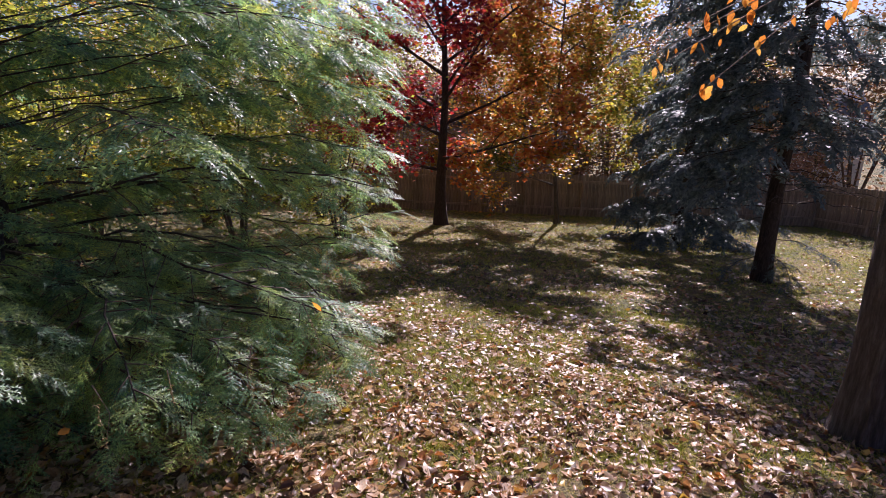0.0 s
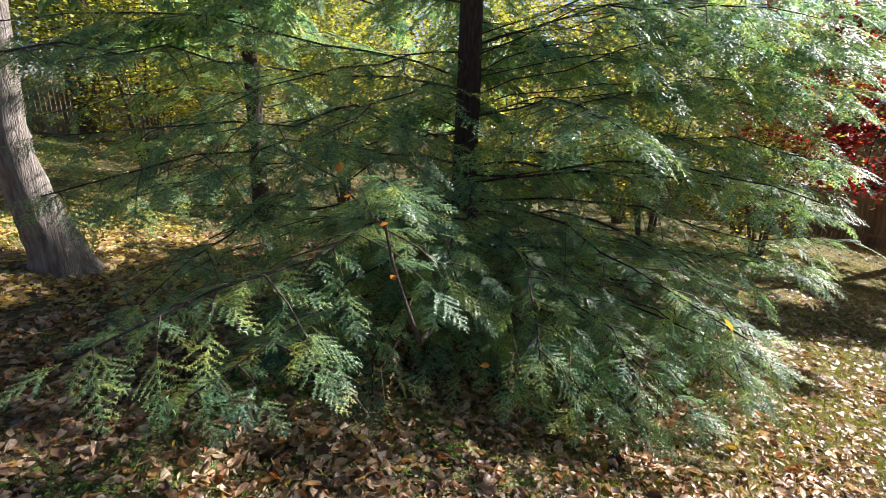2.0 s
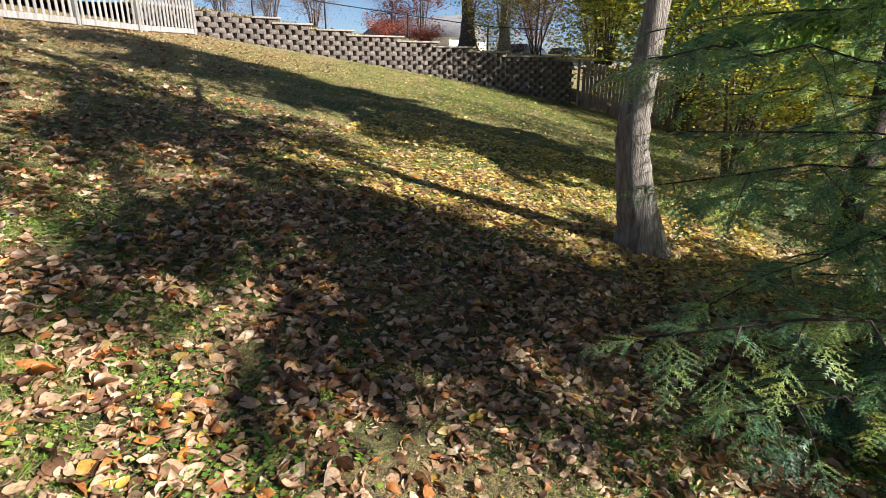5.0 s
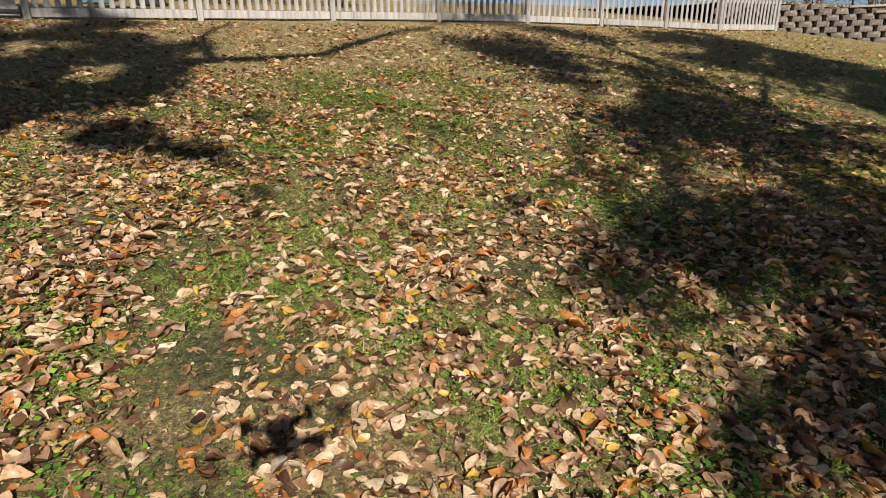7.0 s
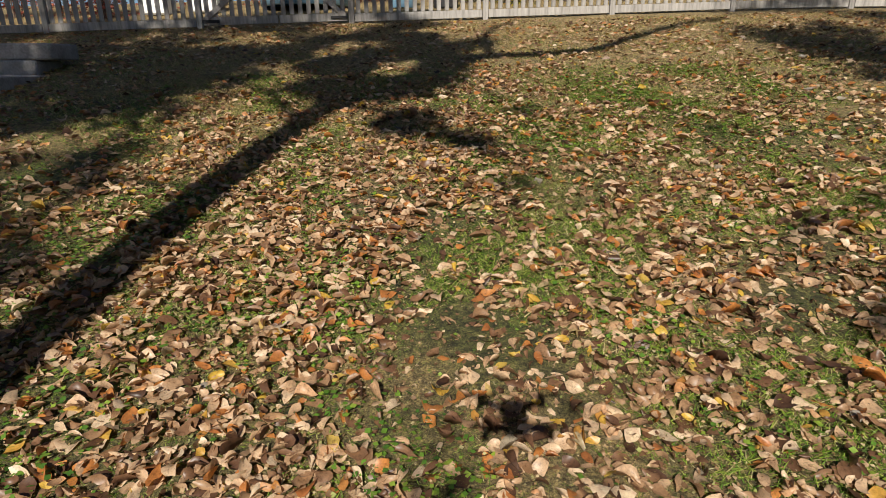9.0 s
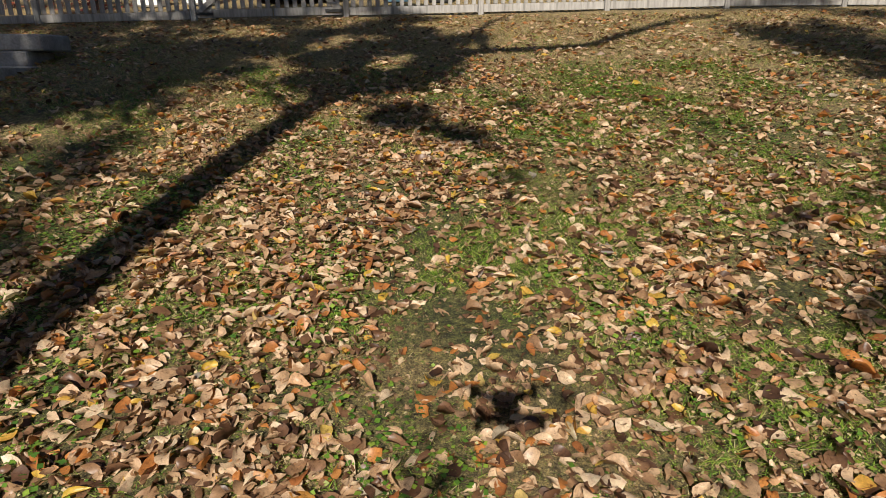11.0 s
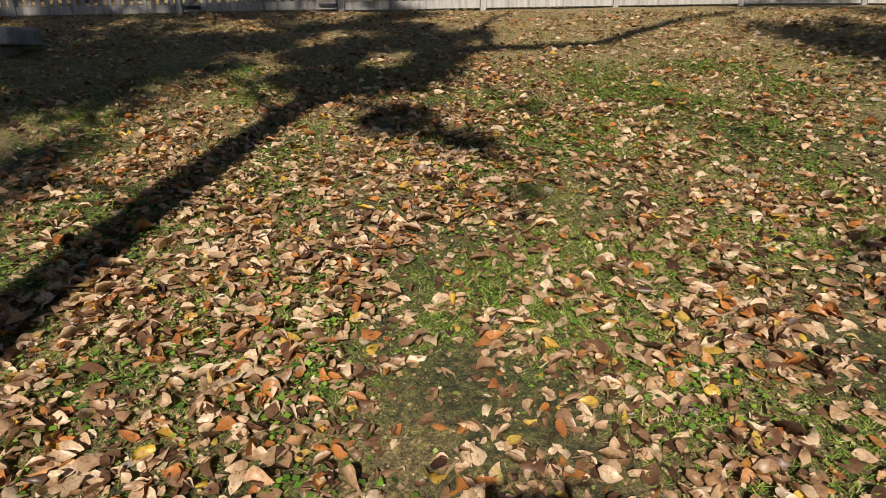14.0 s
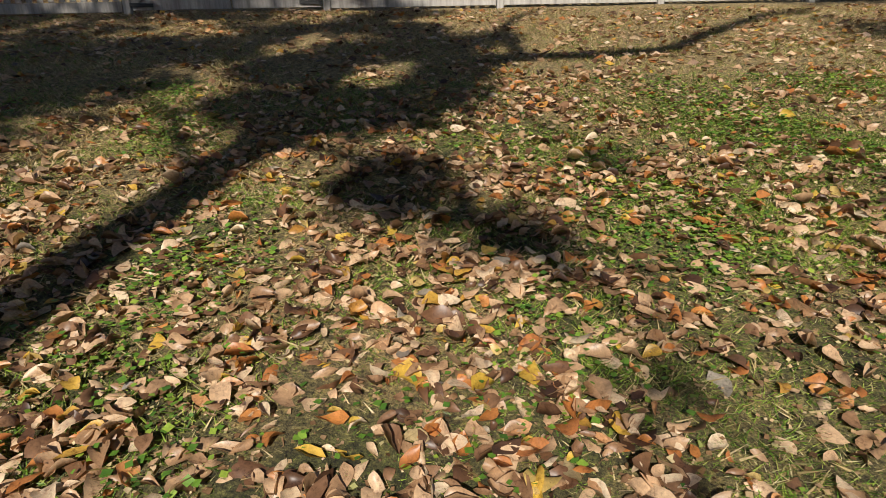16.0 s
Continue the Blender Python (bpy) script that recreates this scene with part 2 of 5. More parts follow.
M_RUBBER = solid("black_rubber", [(0.3, (0.012, 0.012, 0.012)), (0.7, (0.03, 0.03, 0.03))], 10, 0.8)
M_DARK = solid("dark_plastic", [(0.3, (0.02, 0.02, 0.022)), (0.7, (0.05, 0.05, 0.055))], 10, 0.5)


def glass_material():
    m, t, out = nodes_of("window_glass")
    p = add(t, "ShaderNodeBsdfPrincipled", Roughness=0.05, Metallic=0.0)
    p.inputs["Base Color"].default_value = (0.03, 0.04, 0.05, 1)
    t.links.new(p.outputs[0], out.inputs[0])
    return m


M_GLASS = glass_material()

# ---- building tools ----
rng = np.random.default_rng(7)


def lay(x, y):
    """Height of the lawn: a bank that rises to the picket fence and falls to the board fence."""
    x, y = np.asarray(x, float), np.asarray(y, float)
    yp, yn = np.clip(y, 0, 14), np.clip(-y, 0, 26)
    z = 0.2466 * yp - 0.0021 * yp**2 - 0.2466 * yn + 0.0030 * yn**2
    z = z + np.where(y > 14, 2.28 * (1 - np.exp(-np.maximum(y - 14, 0) / 12)), 0)
    z = z - np.where(y < -26, 1.35 * (1 - np.exp(-np.maximum(-y - 26, 0) / 15)), 0)
    return z + 0.016 * np.clip(x, -25, 25)


def mesh_of(name, v, tris=None, quads=None, smooth=False):
    me = bpy.data.meshes.new(name)
    v = np.asarray(v, np.float32)
    sets = [np.asarray(f, np.int32) for f in (tris, quads) if f is not None and len(f)]
    me.vertices.add(len(v))
    me.vertices.foreach_set("co", v.ravel())
    loops = np.concatenate([f.ravel() for f in sets])
    total = np.concatenate([np.full(len(f), f.shape[1], np.int32) for f in sets])
    me.loops.add(len(loops))
    me.loops.foreach_set("vertex_index", loops)
    me.polygons.add(len(total))
    me.polygons.foreach_set("loop_start", np.r_[0, np.cumsum(total)[:-1]].astype(np.int32))
    me.polygons.foreach_set("loop_total", total)
    if smooth:
        me.polygons.foreach_set("use_smooth", np.ones(len(total), bool))
    me.update(calc_edges=True)
    return me


class Pile:
    """Gathers many small pieces into one mesh."""

    def __init__(self):
        self.v, self.t, self.q, self.n = [], [], [], 0

    def put(self, v, tris=None, quads=None):
        v = np.asarray(v, float)
        self.v.append(v)
        if tris is not None and len(tris):
            self.t.append(np.asarray(tris) + self.n)
        if quads is not None and len(quads):
            self.q.append(np.asarray(quads) + self.n)
        self.n += len(v)

    def mesh(self, name, smooth=False):
        return mesh_of(name, np.concatenate(self.v), np.concatenate(self.t) if self.t else None, np.concatenate(self.q) if self.q else None, smooth)


def part(name, me, material, parent, label=""):
    """One mesh object under a thing or under a part."""
    ob = new(name, me)
    if material and not me.materials:
        me.materials.append(material)
    ob.parent = parent
    return tagged(ob, label)


def thing(name, where, label, category, group="", kind=""):
    ob = new(name)
    ob.empty_display_size = 0.2
    ob.location = where
    return tagged(ob, label, category, group, kind)


def single(name, me, material, label, category, group="", kind="", where=(0, 0, 0)):
    ob = new(name, me)
    if not me.materials:
        me.materials.append(material)
    ob.location = where
    return tagged(ob, label, category, group, kind)


def tube(pts, radii, n=8, closed=True):
    pts, radii = np.asarray(pts, float), np.asarray(radii, float)
    tan = np.gradient(pts, axis=0)
    tan /= np.linalg.norm(tan, axis=1, keepdims=True) + 1e-9
    ref = np.where(np.abs(tan[:, 2:3]) > 0.9, [[1.0, 0, 0]], [[0, 0, 1.0]])
    a = np.cross(tan, ref)
    a /= np.linalg.norm(a, axis=1, keepdims=True) + 1e-9
    for k in range(1, len(a)):
        if a[k] @ a[k - 1] < 0:
            a[k] = -a[k]
    b = np.cross(tan, a)
    ang = np.linspace(0, 2 * np.pi, n, endpoint=False)
    ring = a[:, None] * np.cos(ang)[None, :, None] + b[:, None] * np.sin(ang)[None, :, None]
    rad = radii[:, None, None] if radii.ndim == 1 else radii[:, :, None]
    v = (pts[:, None] + ring * rad).reshape(-1, 3)
    k, j = np.meshgrid(np.arange(len(pts) - 1), np.arange(n), indexing="ij")
    j2 = (j + 1) % n
    q = np.stack([k * n + j, k * n + j2, (k + 1) * n + j2, (k + 1) * n + j], -1).reshape(-1, 4)
    t = []
    if closed:
        v = np.concatenate([v, pts[-1:]])
        last = (len(pts) - 1) * n
        t = [(last + i, last + (i + 1) % n, len(v) - 1) for i in range(n)]
    return v, t, q


def box(sx, sy, sz, bevel=0.0, base=True):
    """A bevelled box on its base, centred in x and y."""
    bm = bmesh.new()
    bmesh.ops.create_cube(bm, size=1)
    for w in bm.verts:
        w.co = Vector((w.co.x * sx, w.co.y * sy, (w.co.z + (0.5 if base else 0)) * sz))
    if bevel:
        bmesh.ops.bevel(bm, geom=list(bm.edges), offset=bevel, segments=1, affect="EDGES")
    me = bpy.data.meshes.new("box")
    bm.to_mesh(me)
    bm.free()
    return me


def unit(v):
    return v / (np.linalg.norm(v, axis=-1, keepdims=True) + 1e-9)


def frames_of(way, up):
    """Turns that lay x along way and z near up."""
    x = unit(way)
    y = unit(np.cross(up, x))
    return np.stack([x, y, np.cross(x, y)], -1)


def strew(pile, v0, t0, where, turns, size):
    """Copies of a small form at many places."""
    n, k = len(where), len(v0)
    size = np.asarray(size, float).reshape(n, 1, -1)
    v = np.einsum("nij,nkj->nki", turns, v0[None] * size) + where[:, None]
    f = (np.asarray(t0)[None] + (np.arange(n) * k)[:, None, None]).reshape(-1, len(t0[0]))
    if f.shape[1] == 3:
        pile.put(v.reshape(-1, 3), tris=f)
    else:
        pile.put(v.reshape(-1, 3), quads=f)


def random_turns(n, tilt=1.0):
    up = unit(np.stack([rng.normal(0, tilt, n), rng.normal(0, tilt, n), np.ones(n)], -1))
    a = rng.uniform(0, 2 * np.pi, n)
    return frames_of(np.stack([np.cos(a), np.sin(a), rng.normal(0, 0.15 * tilt, n)], -1), up)


# an oval leaf, folded along its rib and curled; unit length along x
LEAF_V = np.array([(0, 0, 0), (0.33, 0, -0.03), (0.68, 0, 0.0), (1, 0, 0.10), (0.30, 0.25, 0.07), (0.66, 0.22, 0.10), (0.30, -0.25, 0.06), (0.66, -0.22, 0.12)], float) - (0.5, 0, 0)
LEAF_T = [(0, 1, 4), (1, 2, 5), (1, 5, 4), (2, 3, 5), (0, 6, 1), (1, 6, 7), (1, 7, 2), (2, 7, 3)]
SMALL_V = np.array([(0, 0, 0), (0.5, 0.3, 0.06), (1, 0, 0), (0.5, -0.3, 0.06)], float)
SMALL_T = [(0, 2, 1), (0, 3, 2)]
STAR_V = np.array([(0, 0, 0), (0.1, 0.28, 0.03), (0.45, 0.5, 0.08), (0.5, 0.2, 0.0), (1, 0, -0.05), (0.5, -0.2, 0.0), (0.45, -0.5, 0.08), (0.1, -0.28, 0.03)], float)
STAR_T = [(0, 3, 1), (1, 3, 2), (0, 5, 3), (3, 5, 4), (0, 7, 5), (7, 6, 5)]

# ---- ground ----


def spread(lo, hi, step, far):
    mid = np.arange(lo, hi + step / 2, step)
    out = np.geomspace(step, far, 26)
    return np.r_[(lo - out)[::-1], mid, hi + out]


gx, gy = spread(-14, 26, 0.3, 700), spread(-27, 14, 0.3, 700)
X, Y = np.meshgrid(gx, gy, indexing="ij")
near = (np.abs(X) < 30) & (np.abs(Y) < 30)
bump = 0.012 * np.sin(X * 2.3 + 1.7 * np.sin(Y * 1.1)) * np.cos(Y * 2.9 + X) + rng.normal(0, 0.006, X.shape)
G = np.stack([X, Y, lay(X, Y) + np.where(near, bump, 0)], -1).reshape(-1, 3)
i, j = np.meshgrid(np.arange(len(gx) - 1), np.arange(len(gy) - 1), indexing="ij")
w = len(gy)
GQ = np.stack([i * w + j, (i + 1) * w + j, (i + 1) * w + j + 1, i * w + j + 1], -1).reshape(-1, 4)
single("ground", mesh_of("ground", G, quads=GQ, smooth=True), M_GROUND, "sloping autumn lawn with worn grass and bare soil", "lawn", kind="structure")

# ---- retaining wall and the bank above it ----
WALL = np.array([(14.85, 12.38), (21.3, 4.3), (24.0, -0.1)])
LEGS = np.linalg.norm(np.diff(WALL, axis=0), axis=1)
WALL_LEN = LEGS.sum()


def wall_at(s):
    """Place and heading along the wall's foot."""
    k = 0 if s <= LEGS[0] else 1
    d = (WALL[k + 1] - WALL[k]) / LEGS[k]
    return WALL[k] + d * (s - (0 if k == 0 else LEGS[0])), d


def wall_top(s):
    return float(np.interp(s, [0, 1.8, 3.55, 5.15, 7.35, 9.05, 10.3, 13.05, 15.65], [3.6, 3.49, 3.28, 3.06, 2.81, 2.69, 2.52, 2.24, 2.09]))


COURSE, PITCH, DEPTH = 0.152, 0.40, 0.30
retaining = thing("retaining_wall", (*WALL[1], float(lay(*WALL[1]))), "tiered retaining wall of grey-brown split-face concrete blocks", "retaining wall", kind="structure")
retaining.location = (0, 0, 0)

bank = []
stations = np.linspace(-6, WALL_LEN + 14, 60)
for s in stations:
    p, d = wall_at(min(max(s, 0), WALL_LEN))
    p = p + d * (s - min(max(s, 0), WALL_LEN))
    n = np.array([-d[1], d[0]])
    for off in (0.18, 0.8, 2, 4, 8, 16, 40, 120, 500):
        q = p + n * off
        bank.append((*q, wall_top(min(max(s, 0), WALL_LEN)) - 0.07 + 0.05 * min(off, 20) + 0.02 * math.sin(s * 3 + off * 5)))
bank = np.array(bank).reshape(len(stations), 9, 3)
i, j = np.meshgrid(np.arange(len(stations) - 1), np.arange(8), indexing="ij")
BQ = np.stack([i * 9 + j, (i + 1) * 9 + j, (i + 1) * 9 + j + 1, i * 9 + j + 1], -1).reshape(-1, 4)
single("upper_bank", mesh_of("upper_bank", bank.reshape(-1, 3), quads=BQ, smooth=True), M_TERRACE, "dry weedy bank above the retaining wall", "bank", kind="structure")

# ---- conifers ----


def frond(length, pairs, step, needle, width, seed):
    """A flat spray of needles along x, drooping to its tip."""
    r = np.random.default_rng(seed)
    v, t = [], []

    def twig(p, a, reach):
        d, u = np.array([math.cos(a), math.sin(a)]), len(v)
        v.extend([(*(p - 0.0022 * np.array([-d[1], d[0]])), 0), (*(p + 0.0022 * np.array([-d[1], d[0]])), 0), (*(p + d * reach), 0)])
        t.append((u, u + 1, u + 2))
        for at in np.arange(0.006, reach, step):
            for side in (-1, 1):
                b, q = a + side * radians(r.uniform(36, 58)), p + d * (at + r.uniform(-0.3, 0.3) * step)
                n, u = needle * r.uniform(0.75, 1.1) * (1.0 - 0.35 * at / reach), len(v)
                tip = q + n * np.array([math.cos(b), math.sin(b)])
                v.extend([(*(q - d * width / 2), 0.001), (*(q + d * width / 2), 0.001), (*tip, r.uniform(-0.25, 0.35) * n)])
                t.append((u, u + 1, u + 2))

    twig(np.zeros(2), 0.0, length)
    for k in range(pairs):
        for side in (-1, 1):
            at = length * (0.08 + 0.84 * (k + 0.5 * (side > 0)) / pairs) + r.uniform(-0.01, 0.01)
            twig(np.array([at, 0.0]), side * radians(r.uniform(40, 58)), (0.5 * (length - at) + 0.02) * r.uniform(0.7, 1.1))
    v = np.array(v)
    v[:, 2] -= 0.75 * v[:, 0] ** 2 + 1.1 * v[:, 1] ** 2
    return v, t


FINE = [frond(0.27, 6, 0.012, 0.021, 0.0088, 20 + k) for k in range(5)]
PLAIN = [frond(0.34, 5, 0.026, 0.034, 0.018, 40 + k) for k in range(4)]
LOOSE = [frond(0.42, 5, 0.042, 0.055, 0.034, 80 + k) for k in range(3)]
COARSE = [frond(0.56, 4, 0.10, 0.115, 0.082, 60 + k) for k in range(3)]


class Conifer:
    def __init__(self, name, base, height, radius, bark, needles, label, spacing=0.12, reach=1.0, gap=0.125):
        self.gap = gap
        self.base, self.needles, self.spacing, self.reach = np.array(base, float), needles, spacing, reach
        self.root = thing(name, base, label, "tree")
        self.fronds = {"fine": [], "plain": [], "loose": [], "coarse": []}
        self.twigs, self.height, self.bark = Pile(), height, bark
        z = np.linspace(-0.25, height, 16)
        rad = radius * np.clip(1.0 - z / (height * 1.02), 0.02, 1) + radius * 0.45 * np.exp(-np.maximum(z, 0) * 4)
        self.trunk = np.stack([0.03 * np.sin(z * 1.1), 0.03 * np.cos(z * 0.9) - 0.03, z], -1)
        ang = np.arange(14)
        wob = 1 + 0.07 * np.sin(ang[None] * 2.4 + z[:, None] * 3.1) + rng.normal(0, 0.025, (16, 14))
        v, t, q = tube(self.trunk, rad[:, None] * wob, 14)
        part("trunk", mesh_of("trunk", v, t, q, True), bark, self.root)

    def limb(self, tip, start, bulge, size, radius=0.018, bare=0.18, lod="fine", dense=1.0, dead=False):
        """A limb from the trunk to a tip (offsets from the base), with branchlets and sprays."""
        tip = np.array(tip, float)
        s = np.linspace(0, 1, 9)
        run = np.hypot(tip[0], tip[1])
        side = np.array([-tip[1], tip[0]]) / run
        bend, sway = rng.normal(0, 0.085 * run), rng.normal(0, 0.04 * run)
        kink = rng.normal(0, 0.016 * run, (2, 9)) * np.sin(s * np.pi)
        xy = tip[None, :2] * s[:, None] + side[None] * (bend * np.sin(s * np.pi) + sway * np.sin(s * 2 * np.pi) + kink[0])[:, None]
        z = start + (tip[2] - start) * s + bulge * 4 * s * (1 - s) + kink[1]
        pts = np.c_[xy, z]
        v, t, q = tube(pts, 0.7 * radius * (1 - 0.9 * s) + 0.003, 6)
        part("limb", mesh_of("limb", v, t, q, True), self.bark, self.root)
        length = np.linalg.norm(np.diff(pts, axis=0), axis=1).sum()
        along = np.arange(bare * length, length, self.spacing / dense)
        put = self.fronds[lod]
        for k, at in enumerate(along):
            if rng.uniform() < 0.16:
                continue
            f = at / length
            p = np.array([np.interp(f, s, pts[:, c]) for c in range(3)])
            d = unit(np.array([np.interp(min(f + 0.05, 1), s, pts[:, c]) for c in range(3)]) - np.array([np.interp(max(f - 0.05, 0), s, pts[:, c]) for c in range(3)]))
            out = (-1 if k % 2 else 1) * radians(rng.uniform(32, 82))
            a = math.atan2(d[1], d[0]) + out
            far = min(0.85, 0.42 * (length - at) + 0.14) * rng.uniform(0.45, 1.25) * size
            slope = rng.uniform(-0.32, 0.06) + 0.3 * d[2]
            way = np.array([math.cos(a), math.sin(a), slope])
            e = p + way * far * 0.55
            tipq = p + way * far + (0, 0, -0.16 * far)
            v, t, q = tube(np.array([p, e, tipq]), np.array([0.006, 0.004, 0.0015]), 3)
            self.twigs.put(v, t, q)
            if dead:
                continue
            for m, g in enumerate(np.arange(0.15, 1.0, self.gap / max(far, self.gap))):
                w = p + (e - p) * min(g / 0.55, 1) + (tipq - e) * max(g - 0.55, 0) / 0.45
                b = a + (-1 if m % 2 else 1) * radians(rng.uniform(22, 55))
                put.append((*w, math.cos(b), math.sin(b), slope - rng.uniform(-0.15, 0.32), rng.normal(0, 0.28), rng.normal(0, 0.28), rng.uniform(0.55, 1.15) * self.reach))
            put.append((*tipq, math.cos(a), math.sin(a), slope - 0.3, rng.normal(0, 0.2), rng.normal(0, 0.2), rng.uniform(0.8, 1.15) * self.reach))
        if not dead:
            for k, at in enumerate(np.arange(bare * length, length, 0.115 / dense)):
                f = at / length
                p = np.array([np.interp(f, s, pts[:, c]) for c in range(3)])
                b = math.atan2(tip[1], tip[0]) + (-1 if k % 2 else 1) * radians(rng.uniform(15, 55))
                put.append((*p, math.cos(b), math.sin(b), rng.uniform(-0.35, 0.10), rng.normal(0, 0.28), rng.normal(0, 0.28), rng.uniform(0.6, 1.0) * self.reach))
            d = unit(pts[-1] - pts[-2])
            put.append((*pts[-1], *d, 0, 0, self.reach))

    def finish(self, label=""):
        part("branchlets", self.twigs.mesh("branchlets"), M_TWIG, self.root)["kind"] = "stuff"
        pile, total = Pile(), 0
        for lod, forms in (("fine", FINE), ("plain", PLAIN), ("loose", LOOSE), ("coarse", COARSE)):
            rows = np.array(self.fronds[lod])
            if not len(rows):
                continue
            pick = rng.integers(0, len(forms), len(rows))
            for k, (v0, t0) in enumerate(forms):
                some = rows[pick == k]
                if len(some):
                    up = np.c_[some[:, 6:8], np.ones(len(some))]
                    strew(pile, v0, t0, some[:, :3], frames_of(some[:, 3:6], up), some[:, 8:9])
            total += len(rows)
        crown = part("needles", pile.mesh("needles"), self.needles, self.root, label)
        crown["kind"] = "stuff"
        return total


def on_lawn(x, y, down=0.0):
    return (x, y, float(lay(x, y)) - down)


HEM = on_lawn(4.36, -4.5)
hem = Conifer("hemlock", HEM, 13.0, 0.155, M_DARKBARK, M_NEEDLE, "large hemlock with drooping flat green sprays and a dark trunk", 0.13, 1.0, 0.16)


def hem_to(x, y, z, start, bulge, size=1.0, **more):
    hem.limb((x - HEM[0], y - HEM[1], z - HEM[2]), start - HEM[2], bulge, size, **more)


# the limbs that reach out over the lawn
hem_to(2.16, -0.45, 0.72, 0.45, 0.16, 0.85)
hem_to(2.45, -0.9, 0.25, 0.15, 0.10, 0.8)
hem_to(2.08, -1.75, 1.22, 0.15, -0.12, 0.5, radius=0.035, bare=0.3)
hem_to(2.15, -2.2, 0.45, 0.2, 0.12, 0.7)
hem_to(1.75, -2.6, 0.10, 0.15, 0.14, 0.8)
hem_to(1.40, -3.05, -0.05, 0.1, 0.18, 0.9)
hem_to(0.98, -3.5, 0.22, 0.3, 0.22, 1.0)
hem_to(1.15, -3.95, 0.05, 0.2, 0.20, 0.9)
hem_to(1.22, -4.35, -0.55, -0.1, 0.25, 0.9)
hem_to(1.05, -5.0, 0.75, 0.7, 0.20, 1.0)
hem_to(1.25, -5.7, 0.55, 0.5, 0.15, 1.0)
hem_to(1.20, -6.5, 0.15, 0.3, 0.15, 1.0)
for x, y, z in ((1.22, -3.5, -0.35), (1.08, -3.95, -0.35), (1.42, -3.2, -0.45), (1.02, -4.4, -0.3), (1.3, -4.7, -0.6), (1.6, -3.0, -0.3)):
    hem_to(x, y, z, z + 0.2, 0.15, 0.8, bare=0.35)
hem_to(2.10, -2.9, -0.45, -0.1, 0.15, 0.8)
hem_to(2.60, -2.0, -0.35, -0.2, 0.18, 0.8)
hem_to(1.9, -3.5, -0.6, -0.3, 0.15, 0.8)
for x, y, z, start, bulge in ((4.2, -0.75, 1.3, 0.9, 0.25), (3.3, -0.6, 1.1, 0.7, 0.2), (3.15, -0.5, 1.75, 1.5, 0.2), (4.4, -0.6, 1.95, 1.6, 0.25), (3.1, -0.9, 0.5, 0.3, 0.2), (3.4, -1.2, -0.2, -0.1, 0.15)):
    hem_to(x, y, z, start, bulge, 0.9, radius=0.014, bare=0.12)
for x, y, z, start, bulge in ((1.6, -7.2, 1.95, 1.4, 0.25), (2.6, -7.6, 2.2, 1.6, 0.25), (1.45, -7.5, 2.6, 1.8, 0.25), (1.3, -6.6, 1.5, 1.3, 0.2), (1.7, -7.9, 1.3, 1.2, 0.2), (1.2, -5.9, 2.3, 2.0, 0.2), (1.25, -7.0, 2.2, 1.9, 0.2), (1.9, -8.2, 1.8, 1.6, 0.2), (1.5, -7.4, 0.7, 0.9, 0.15), (2.4, -6.9, 1.4, 1.2, 0.15)):
    hem_to(x, y, z, start, bulge, 1.0, radius=0.007, bare=0.3, lod="plain")
for k in range(34):
    h = 0.3 + 0.093 * k + rng.uniform(-0.12, 0.12)
    a = radians(137.5 * k + 20 + rng.uniform(-24, 24))
    if 150 < math.degrees(a) % 360 < 295 and h > 1.0:
        continue
    toward = abs((math.degrees(a) - 135 + 180) % 360 - 180)
    if toward < 20 and h > 0.9 or h < 1.0 and toward < 60:
        continue
    reach = float(np.interp(h, [0, 2.9, 4.8], [3.6, 3.45, 2.9])) * rng.uniform(0.8, 1.05)
    nearside = toward < 75 and h < 3.3
    if math.cos(a) > 0.3 and math.sin(a) > -0.3 and h > 1.3:
        continue
    if math.cos(a) > 0 and h > 1.5:
        reach = min(reach, 1.6)
    hem.limb((reach * math.cos(a), reach * math.sin(a), h + rng.uniform(-0.75, 0.35)), h, rng.uniform(-0.1, 0.2), 1.0, radius=rng.uniform(0.005, 0.010), lod="plain", bare=0.2, dense=0.75 if nearside else 0.55)
for k in range(5):
    h, a, reach = 1.25 + 0.4 * k, radians((84, 112, 98, 116, 90)[k]), rng.uniform(2.5, 3.3)
    hem.limb((reach * math.cos(a), reach * math.sin(a), h - rng.uniform(0.1, 0.6)), h, 0.15, 1.0, radius=0.011, lod="plain", bare=0.15, dense=0.6)
for x, y, z, start in ((1.5, -6.9, -0.3, 0.1), (1.7, -7.5, 0.4, 0.6), (1.3, -6.2, 0.9, 1.0), (2.0, -7.0, -0.7, -0.3)):
    hem_to(x, y, z, start, 0.15, 1.0, radius=0.012, bare=0.25, lod="plain")
for k in range(12):
    h, a = 0.7 + 0.27 * k, radians(256 + (k * 67) % 84)
    hem.limb((2.5 * math.cos(a), 2.5 * math.sin(a), h - rng.uniform(0, 0.6)), h, 0.2, 1.0, radius=0.009, lod="loose", bare=0.05, dense=0.7)
for k in range(21):
    h = 4.6 + 0.36 * k
    a, reach = radians(105 + (61.8 * k) % 150 if h < 7.0 else 137.5 * k), float(np.interp(h, [4.6, 6.6, 8.2, 12.5], [2.85, 2.75, 1.9, 0.4]))
    hem.limb((reach * math.cos(a), reach * math.sin(a), h - 0.3), h, 0.15, 1.0, lod="loose" if h < 6.8 else "coarse", dense=0.55, bare=0.1)
